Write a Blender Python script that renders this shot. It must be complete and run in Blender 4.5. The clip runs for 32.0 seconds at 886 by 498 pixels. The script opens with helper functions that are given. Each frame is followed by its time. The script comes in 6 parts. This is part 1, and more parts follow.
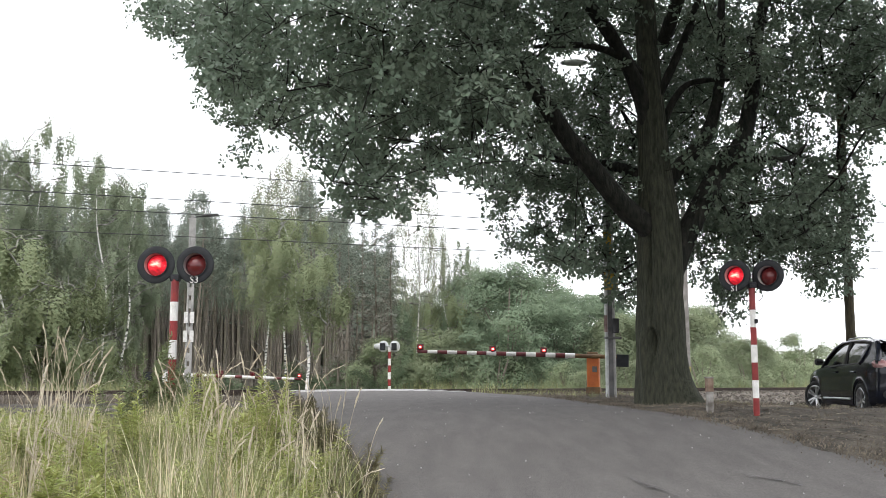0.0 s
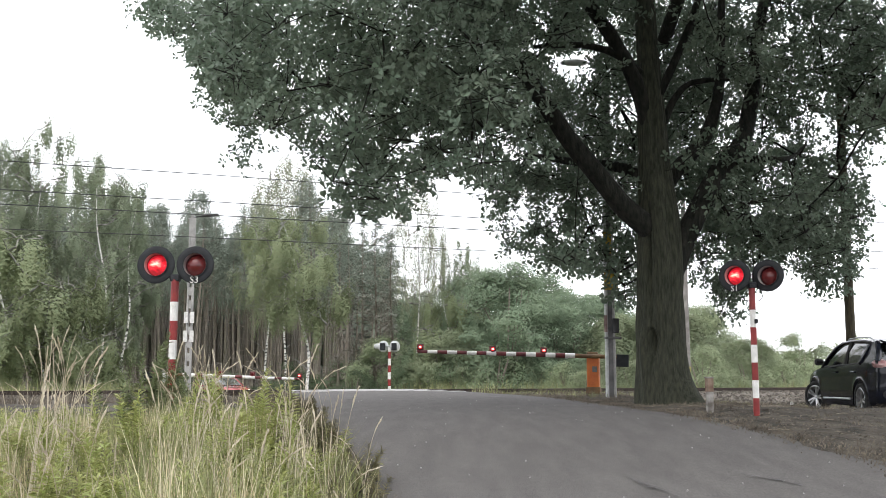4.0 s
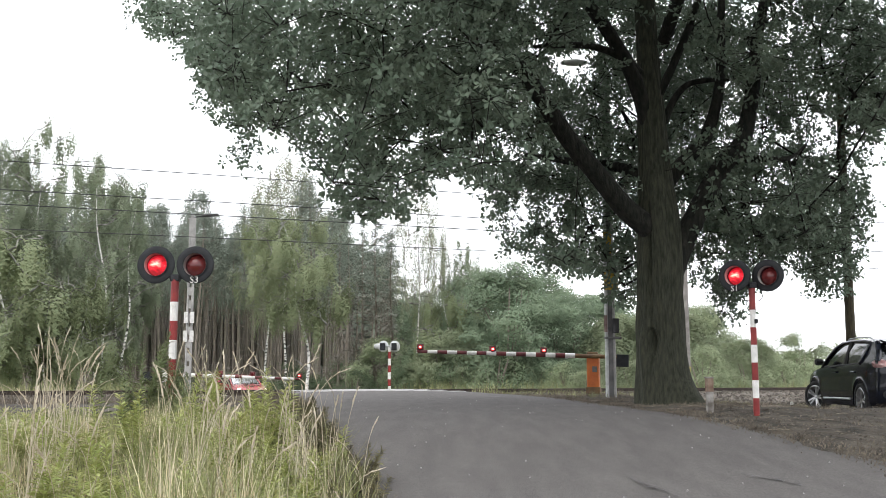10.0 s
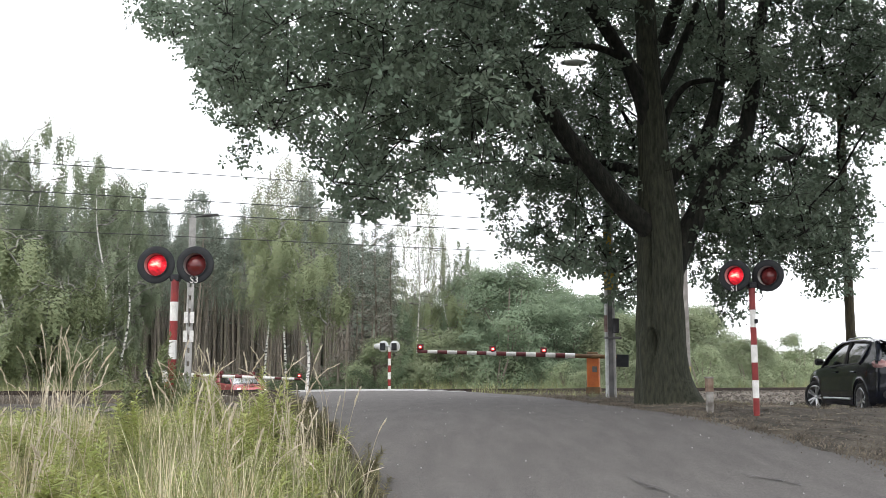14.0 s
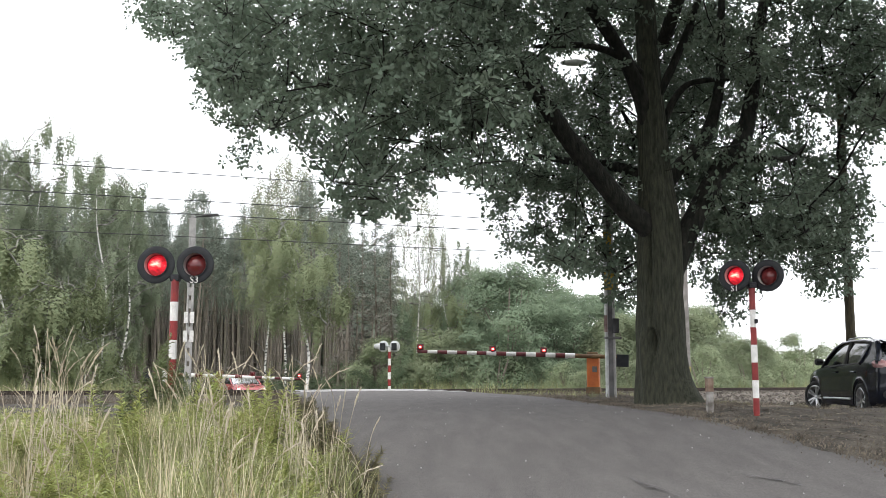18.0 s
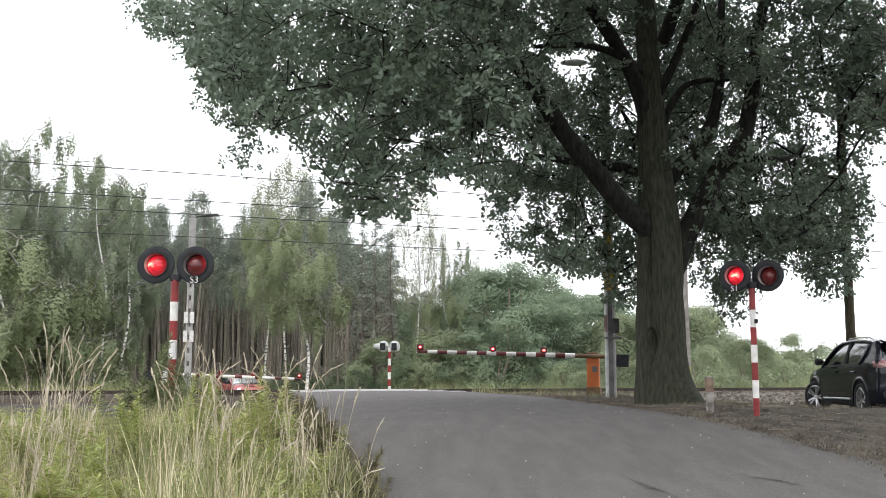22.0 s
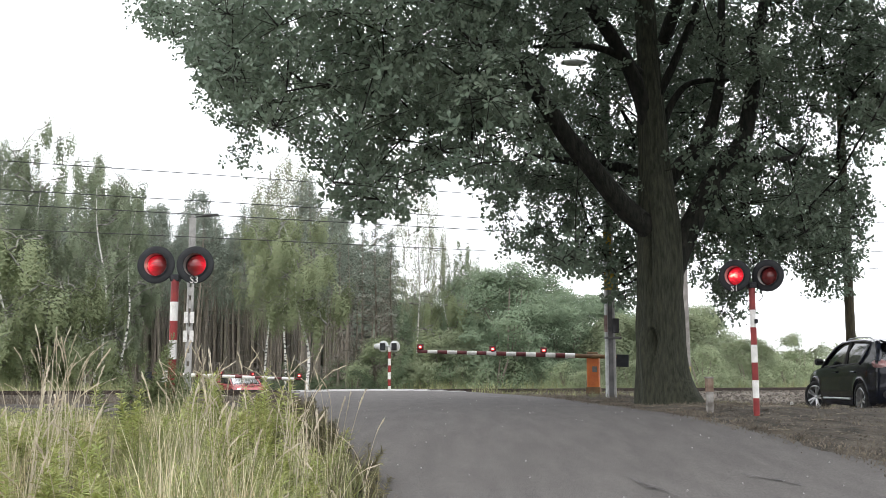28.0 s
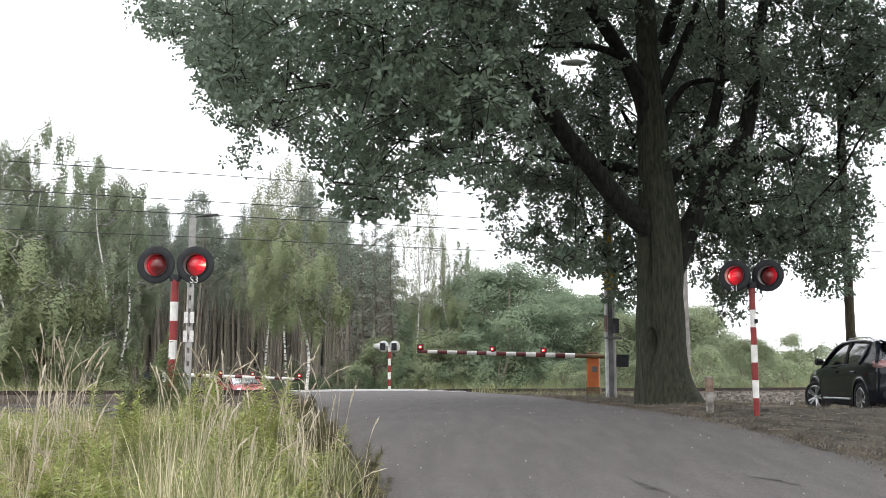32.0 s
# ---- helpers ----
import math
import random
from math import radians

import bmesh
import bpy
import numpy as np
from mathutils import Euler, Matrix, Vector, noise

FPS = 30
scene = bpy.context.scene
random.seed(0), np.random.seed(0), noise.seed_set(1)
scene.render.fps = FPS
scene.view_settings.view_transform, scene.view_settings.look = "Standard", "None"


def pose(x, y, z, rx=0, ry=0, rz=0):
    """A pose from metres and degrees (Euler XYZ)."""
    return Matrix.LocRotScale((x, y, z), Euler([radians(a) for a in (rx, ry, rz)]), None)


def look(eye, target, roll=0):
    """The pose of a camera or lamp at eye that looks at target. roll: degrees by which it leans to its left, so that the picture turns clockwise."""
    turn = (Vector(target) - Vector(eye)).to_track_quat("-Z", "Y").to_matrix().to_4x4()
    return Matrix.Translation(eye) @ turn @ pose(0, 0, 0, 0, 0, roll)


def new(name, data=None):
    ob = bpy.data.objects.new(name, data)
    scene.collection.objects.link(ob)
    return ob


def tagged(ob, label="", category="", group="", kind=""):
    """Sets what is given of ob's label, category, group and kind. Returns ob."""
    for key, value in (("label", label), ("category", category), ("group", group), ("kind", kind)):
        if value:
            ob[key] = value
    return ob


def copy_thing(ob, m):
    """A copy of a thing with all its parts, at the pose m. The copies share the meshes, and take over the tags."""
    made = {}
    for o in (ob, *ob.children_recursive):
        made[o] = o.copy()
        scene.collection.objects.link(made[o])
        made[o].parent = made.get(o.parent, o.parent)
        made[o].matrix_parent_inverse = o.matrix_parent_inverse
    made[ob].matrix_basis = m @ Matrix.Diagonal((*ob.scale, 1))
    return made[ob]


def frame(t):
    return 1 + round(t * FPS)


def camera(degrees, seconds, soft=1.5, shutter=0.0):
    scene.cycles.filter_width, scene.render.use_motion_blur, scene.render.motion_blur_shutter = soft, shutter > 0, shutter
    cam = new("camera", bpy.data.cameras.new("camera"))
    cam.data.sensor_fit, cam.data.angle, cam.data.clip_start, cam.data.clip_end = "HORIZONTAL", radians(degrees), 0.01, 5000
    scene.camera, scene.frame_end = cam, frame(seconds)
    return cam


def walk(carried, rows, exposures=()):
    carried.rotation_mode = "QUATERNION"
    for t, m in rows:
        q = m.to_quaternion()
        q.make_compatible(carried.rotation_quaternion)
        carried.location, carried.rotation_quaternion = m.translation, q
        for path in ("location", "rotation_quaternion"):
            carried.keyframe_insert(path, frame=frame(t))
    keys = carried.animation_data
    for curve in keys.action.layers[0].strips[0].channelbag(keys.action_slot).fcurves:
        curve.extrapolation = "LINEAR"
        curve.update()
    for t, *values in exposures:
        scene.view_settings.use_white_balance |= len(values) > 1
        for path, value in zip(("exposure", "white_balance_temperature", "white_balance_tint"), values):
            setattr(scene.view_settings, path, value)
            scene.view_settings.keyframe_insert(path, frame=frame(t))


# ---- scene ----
import colorsys

# camera on a tripod in the grass beside the road
cam = camera(50, 32.0, soft=0.82)
EYE = pose(0, 0, 0.72, 97.086, 0, 0)
walk(cam, [(0, EYE), (32, EYE)])

# ---- light: a white overcast sky, a very soft high sun ----
world = bpy.data.worlds.new("overcast_sky")
scene.world = world
world.use_nodes = True
wn, wl = world.node_tree.nodes, world.node_tree.links
sky = wn.new("ShaderNodeTexSky")
sky.sky_type, sky.sun_disc = "NISHITA", False
sky.sun_elevation, sky.sun_rotation = radians(43), radians(205)
sky.air_density, sky.dust_density = 1.5, 6.0
cloud = wn.new("ShaderNodeMix")
cloud.data_type = "RGBA"
cloud.inputs["Factor"].default_value = 0.93
cloud.inputs["B"].default_value = (21.0, 21.3, 22.4, 1)
wl.new(sky.outputs["Color"], cloud.inputs["A"])
wl.new(cloud.outputs["Result"], wn["Background"].inputs["Color"])
wn["Background"].inputs["Strength"].default_value = 0.1

sun = new("sun", bpy.data.lights.new("sun", "SUN"))
sun.data.energy, sun.data.angle, sun.data.color = 0.8, radians(40), (1.0, 0.97, 0.92)
sun.matrix_basis = look((-20, -33, 50), (0, 10, 0))
scene.view_settings.exposure = 0.0


# ---- materials ----
def mat(name, c1, c2, scale=8.0, rough=0.8, metal=0.0, bump=0.0, bump_scale=None, island=0.0, obj_random=0.0, translucent=0.0,
        detail=6.0, spec=0.5, stretch=(1, 1, 1), third=None, coat=0.0, low=0.35, high=0.65, fine=7.3, speck=0.2):
    """Two colours mixed by noise at one scale and broken up by a second, finer one, with relief."""
    m = bpy.data.materials.new(name)
    m.use_nodes = True
    n, l = m.node_tree.nodes, m.node_tree.links
    b = n["Principled BSDF"]
    tc = n.new("ShaderNodeTexCoord")
    mp = n.new("ShaderNodeMapping")
    mp.inputs["Scale"].default_value = stretch
    l.new(tc.outputs["Object"], mp.inputs["Vector"])
    t = n.new("ShaderNodeTexNoise")
    t.inputs["Scale"].default_value, t.inputs["Detail"].default_value = scale, detail
    l.new(mp.outputs["Vector"], t.inputs["Vector"])
    r = n.new("ShaderNodeValToRGB")
    e = r.color_ramp.elements
    e[0].position, e[1].position = low, high
    e[0].color, e[1].color = (*c1, 1), (*c2, 1)
    if third:
        e.new((low + high) / 2).color = (*third, 1)
    l.new(t.outputs["Fac"], r.inputs["Fac"])
    col = r.outputs["Color"]
    t2 = n.new("ShaderNodeTexNoise")
    t2.inputs["Scale"].default_value, t2.inputs["Detail"].default_value = scale * fine, 4
    l.new(mp.outputs["Vector"], t2.inputs["Vector"])
    hs = n.new("ShaderNodeHueSaturation")
    mr = n.new("ShaderNodeMapRange")
    mr.inputs["To Min"].default_value, mr.inputs["To Max"].default_value = 1 - speck, 1 + speck
    l.new(t2.outputs["Fac"], mr.inputs["Value"])
    value = mr.outputs["Result"]
    for amount, node, socket in ((island, "ShaderNodeNewGeometry", "Random Per Island"), (obj_random, "ShaderNodeObjectInfo", "Random")):
        if amount:
            g = n.new(node)
            m2 = n.new("ShaderNodeMapRange")
            m2.inputs["To Min"].default_value, m2.inputs["To Max"].default_value = 1 - amount, 1 + amount
            l.new(g.outputs[socket], m2.inputs["Value"])
            mu = n.new("ShaderNodeMath")
            mu.operation = "MULTIPLY"
            l.new(value, mu.inputs[0])
            l.new(m2.outputs["Result"], mu.inputs[1])
            value = mu.outputs[0]
            if node == "ShaderNodeNewGeometry" and translucent:
                m3 = n.new("ShaderNodeMapRange")
                m3.inputs["To Min"].default_value, m3.inputs["To Max"].default_value = 0.485, 0.515
                l.new(g.outputs[socket], m3.inputs["Value"])
                l.new(m3.outputs["Result"], hs.inputs["Hue"])
    l.new(value, hs.inputs["Value"])
    l.new(col, hs.inputs["Color"])
    l.new(hs.outputs["Color"], b.inputs["Base Color"])
    b.inputs["Roughness"].default_value, b.inputs["Metallic"].default_value = rough, metal
    b.inputs["Specular IOR Level"].default_value = spec
    b.inputs["Coat Weight"].default_value = coat
    if bump:
        t3 = n.new("ShaderNodeTexNoise")
        t3.inputs["Scale"].default_value, t3.inputs["Detail"].default_value = bump_scale or scale * 4, 5
        l.new(mp.outputs["Vector"], t3.inputs["Vector"])
        bp = n.new("ShaderNodeBump")
        bp.inputs["Strength"].default_value, bp.inputs["Distance"].default_value = 1.0, bump
        l.new(t3.outputs["Fac"], bp.inputs["Height"])
        l.new(bp.outputs["Normal"], b.inputs["Normal"])
    if translucent:
        tr = n.new("ShaderNodeBsdfTranslucent")
        l.new(hs.outputs["Color"], tr.inputs["Color"])
        mx = n.new("ShaderNodeMixShader")
        mx.inputs["Fac"].default_value = translucent
        l.new(b.outputs["BSDF"], mx.inputs[1])
        l.new(tr.outputs["BSDF"], mx.inputs[2])
        l.new(mx.outputs["Shader"], n["Material Output"].inputs["Surface"])
    return m


def glow(name, colour, core, strength, radius, turning=0.0):
    """A lit lens: a white-hot patch at the filament, falling off to the coloured glass; a turning globe of that radius glows on its front only."""
    m = bpy.data.materials.new(name)
    m.use_nodes = True
    n, l = m.node_tree.nodes, m.node_tree.links
    b = n["Principled BSDF"]
    tc = n.new("ShaderNodeTexCoord")
    mp = n.new("ShaderNodeMapping")
    mp.inputs["Location"].default_value = (-0.12 * radius, 0.0, -0.18 * radius)
    mp.inputs["Rotation"].default_value = (0, 0.6, 0)
    mp.inputs["Scale"].default_value = (0.62 / radius, 0.0, 1.05 / radius)
    l.new(tc.outputs["Object"], mp.inputs["Vector"])
    t = n.new("ShaderNodeTexNoise")
    t.inputs["Scale"].default_value = 3.2
    l.new(mp.outputs["Vector"], t.inputs["Vector"])
    ln = n.new("ShaderNodeVectorMath")
    ln.operation = "LENGTH"
    l.new(mp.outputs["Vector"], ln.inputs[0])
    ad = n.new("ShaderNodeMath")
    ad.operation = "MULTIPLY_ADD"
    ad.inputs[1].default_value, ad.inputs[2].default_value = 1.0, -0.5
    l.new(t.outputs["Fac"], ad.inputs[0])
    sm = n.new("ShaderNodeMath")
    l.new(ln.outputs["Value"], sm.inputs[0])
    l.new(ad.outputs[0], sm.inputs[1])
    r = n.new("ShaderNodeValToRGB")
    e = r.color_ramp.elements
    e[0].position, e[1].position = 0.06, 0.8
    e[0].color, e[1].color = (*core, 1), tuple(0.3 * c for c in colour) + (1,)
    e.new(0.24).color = tuple(c * 0.32 + d * 0.8 for c, d in zip(core, colour)) + (1,)
    e.new(0.42).color = tuple(0.85 * c for c in colour) + (1,)
    l.new(sm.outputs[0], r.inputs["Fac"])
    l.new(r.outputs["Color"], b.inputs["Emission Color"])
    b.inputs["Emission Strength"].default_value = strength
    b.inputs["Base Color"].default_value = (0.12, 0.018, 0.018, 1)
    if turning:
        sep = n.new("ShaderNodeSeparateXYZ")
        l.new(tc.outputs["Object"], sep.inputs[0])
        mr = n.new("ShaderNodeMapRange")
        mr.interpolation_type = "SMOOTHSTEP"
        mr.inputs["From Min"].default_value, mr.inputs["From Max"].default_value = 0.55 * turning, -0.75 * turning
        mr.inputs["To Min"].default_value, mr.inputs["To Max"].default_value = 0.0, strength
        l.new(sep.outputs["Y"], mr.inputs["Value"])
        l.new(mr.outputs["Result"], b.inputs["Emission Strength"])
    b.inputs["Roughness"].default_value = 0.15
    return m


ASPHALT = mat("old_asphalt", (0.102, 0.095, 0.090), (0.126, 0.118, 0.111), scale=1.9, rough=0.9, bump=0.008, bump_scale=45, spec=0.35, stretch=(2.4, 0.55, 1), fine=21, speck=0.8)
GRAVEL = mat("ballast_stone", (0.09, 0.078, 0.064), (0.195, 0.172, 0.145), scale=4, rough=0.95, bump=0.02, bump_scale=25, island=0.35)
RAIL = mat("rusty_rail_steel", (0.03, 0.022, 0.018), (0.06, 0.043, 0.034), scale=6, rough=0.7, metal=0.4, bump=0.002)
SLEEPER = mat("weathered_concrete_sleeper", (0.2, 0.185, 0.17), (0.32, 0.3, 0.28), scale=5, bump=0.004)
CONCRETE = mat("weathered_concrete", (0.28, 0.275, 0.265), (0.44, 0.43, 0.41), scale=3, bump=0.005, bump_scale=40)
DARKCONC = mat("dark_weathered_concrete", (0.1, 0.1, 0.1), (0.2, 0.195, 0.19), scale=3, bump=0.005, bump_scale=40)
RED = mat("red_band_paint", (0.185, 0.012, 0.012), (0.26, 0.022, 0.019), scale=7, rough=0.45, bump=0.001, obj_random=0.12)
MAROON = mat("faded_dark_red_paint", (0.085, 0.014, 0.016), (0.14, 0.024, 0.024), scale=7, rough=0.5, obj_random=0.12)
WHITE = mat("white_band_paint", (0.62, 0.61, 0.58), (0.8, 0.79, 0.76), scale=7, rough=0.45, bump=0.001, obj_random=0.06)
BLACK = mat("matt_black_enamel", (0.012, 0.013, 0.015), (0.022, 0.024, 0.027), scale=6, rough=0.6, spec=0.3)
VISOR = mat("dull_white_visor_lining", (0.36, 0.36, 0.35), (0.5, 0.5, 0.48), scale=8, rough=0.5)
GREYPAINT = mat("light_grey_paint", (0.42, 0.43, 0.42), (0.58, 0.59, 0.58), scale=7, rough=0.5)
STEEL = mat("galvanised_steel", (0.3, 0.31, 0.32), (0.5, 0.51, 0.52), scale=12, rough=0.45, metal=0.7)
ORANGE = mat("orange_cabinet_paint", (0.42, 0.10, 0.014), (0.53, 0.145, 0.022), scale=3, rough=0.55, bump=0.001)
OLIVE = mat("brownish_cap_paint", (0.09, 0.05, 0.022), (0.17, 0.1, 0.04), scale=5, rough=0.6)
YELLOW = mat("dull_yellow_plate", (0.40, 0.26, 0.03), (0.52, 0.36, 0.05), scale=6, rough=0.6)
WOOD = mat("creosoted_pole_wood", (0.03, 0.026, 0.016), (0.085, 0.07, 0.038), scale=9, rough=0.9, stretch=(6, 6, 0.5), bump=0.004)
WIRE = mat("dull_wire", (0.03, 0.03, 0.032), (0.06, 0.06, 0.06), rough=0.6)
BARK = mat("oak_bark", (0.019, 0.023, 0.013), (0.055, 0.055, 0.036), scale=5.5, rough=1.0, stretch=(4.0, 4.0, 0.7), bump=0.035, bump_scale=8, third=(0.037, 0.040, 0.027), speck=0.4)
# oak bark for the limbs, darkened to hold the crown's shade in its colour
SHADEBARK = mat("shade_darkened_limb_bark", (0.007, 0.008, 0.006), (0.024, 0.024, 0.018), scale=5, rough=1.0, stretch=(2.4, 2.4, 0.9), bump=0.04, bump_scale=9)
PALETWIG = mat("pale_birch_branch", (0.10, 0.095, 0.085), (0.36, 0.35, 0.32), scale=3, rough=0.9)
SEEDHEAD = mat("pale_seed_head", (0.52, 0.45, 0.33), (0.74, 0.68, 0.55), scale=2, rough=0.8, island=0.2, translucent=0.3)
DRYWOOD = mat("bleached_dry_wood", (0.17, 0.145, 0.11), (0.33, 0.29, 0.235), scale=6, rough=0.9, stretch=(6, 1, 6))
DARKBARK = mat("grey_forest_bark", (0.16, 0.142, 0.125), (0.27, 0.24, 0.21), scale=2, rough=1.0, stretch=(3, 3, 0.3), island=0.3)
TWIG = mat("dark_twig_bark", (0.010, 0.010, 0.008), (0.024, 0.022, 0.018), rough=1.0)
BIRCHBARK = mat("birch_bark", (0.03, 0.028, 0.025), (0.78, 0.76, 0.72), scale=2.6, rough=0.8, stretch=(1, 1, 3.0), low=0.40, high=0.50, bump=0.004)
PINEBARK = mat("pine_bark", (0.17, 0.145, 0.12), (0.30, 0.26, 0.22), scale=4, rough=1.0, stretch=(3, 3, 0.5), bump=0.02, obj_random=0.3)
OAKLEAF = mat("oak_leaf", (0.113, 0.155, 0.109), (0.186, 0.235, 0.170), scale=0.9, rough=0.5, spec=0.3, island=0.22, translucent=0.32)
BIRCHLEAF = mat("birch_leaf", (0.212, 0.252, 0.170), (0.294, 0.334, 0.230), scale=0.6, rough=0.8, spec=0.12, island=0.06, translucent=0.25)
PALELEAF = mat("young_birch_leaf", (0.210, 0.245, 0.140), (0.290, 0.328, 0.190), scale=0.6, rough=0.8, spec=0.12, island=0.06, translucent=0.25)
DRYLEAF = mat("thin_dry_foliage", (0.262, 0.282, 0.190), (0.36, 0.38, 0.265), scale=0.6, rough=0.8, spec=0.12, island=0.06, translucent=0.25)
NEEDLE = mat("pine_needles", (0.182, 0.212, 0.172), (0.268, 0.30, 0.246), scale=0.8, rough=0.8, spec=0.12, island=0.12, translucent=0.15)
SHRUBLEAF = mat("shrub_leaf", (0.245, 0.288, 0.182), (0.352, 0.398, 0.248), scale=0.5, rough=0.8, spec=0.12, island=0.1, translucent=0.4, obj_random=0.2)
LOCUSTLEAF = mat("bluish_locust_leaf", (0.195, 0.26, 0.174), (0.295, 0.365, 0.245), scale=0.5, rough=0.8, spec=0.12, island=0.1, translucent=0.4)
STRAW = mat("dry_grass_straw", (0.46, 0.37, 0.21), (0.80, 0.73, 0.54), scale=1.3, rough=0.8, island=0.3, translucent=0.25)
GRASS = mat("green_grass_blade", (0.145, 0.165, 0.065), (0.43, 0.43, 0.21), scale=0.7, rough=0.6, island=0.35, translucent=0.35)
HERB = mat("goldenrod_leaf", (0.29, 0.33, 0.10), (0.50, 0.52, 0.20), scale=0.9, rough=0.6, island=0.25, translucent=0.35)
LITTER = mat("dead_leaf_litter", (0.096, 0.08, 0.06), (0.215, 0.182, 0.142), scale=1.5, rough=0.9, island=0.25)
LIT = glow("lit_red_lens", (0.95, 0.012, 0.035), (1.0, 0.78, 0.55), 1.4, 0.14, 0.16)
LIT_SMALL = glow("lit_small_red_lens", (1.0, 0.03, 0.03), (1.0, 0.9, 0.8), 5.0, 0.06, 0.042)
LETTER = mat("white_stencil_paint", (0.6, 0.6, 0.58), (0.75, 0.75, 0.72), scale=20, rough=0.6)
CARBLACK = mat("black_car_lacquer", (0.004, 0.006, 0.012), (0.008, 0.010, 0.018), scale=1.0, rough=0.2, coat=0.35, spec=0.3)
CARRED = mat("red_car_lacquer", (0.50, 0.115, 0.12), (0.58, 0.145, 0.15), scale=1.0, rough=0.25, coat=1.0)
RUBBER = mat("tyre_rubber", (0.015, 0.015, 0.015), (0.03, 0.03, 0.03), scale=10, rough=0.9)
ALLOY = mat("silver_alloy", (0.42, 0.43, 0.44), (0.6, 0.61, 0.62), scale=6, rough=0.28, metal=0.9)
CARGLASS = mat("tinted_car_glass", (0.008, 0.010, 0.011), (0.014, 0.016, 0.018), scale=2, rough=0.03, spec=0.9, coat=0.6)
PLASTIC = mat("black_plastic_trim", (0.02, 0.02, 0.02), (0.03, 0.03, 0.03), scale=12, rough=0.6)
TAIL = mat("red_tail_lens", (0.30, 0.13, 0.13), (0.55, 0.36, 0.35), scale=10, rough=0.12, coat=0.8)
WINDSCREEN = mat("sky_mirroring_windscreen", (0.6, 0.61, 0.62), (0.7, 0.71, 0.72), scale=2, rough=0.1, metal=0.9)
# near-black painting the shade in the pole's openings; also the cable box's grey
RECESS = mat("recess_shade_and_box_grey", (0.03, 0.03, 0.032), (0.07, 0.07, 0.072), scale=4)
DUN = mat("brown_wood_gloom", (0.22, 0.20, 0.175), (0.30, 0.28, 0.245), scale=0.5, rough=1.0, island=0.1, spec=0.1)
HEADLIGHT = glow("lit_headlamp", (1.0, 0.93, 0.8), (1.0, 0.97, 0.9), 6.0, 0.4)
TAR = mat("tar_seam", (0.02, 0.02, 0.02), (0.05, 0.05, 0.05), scale=6, rough=0.5)


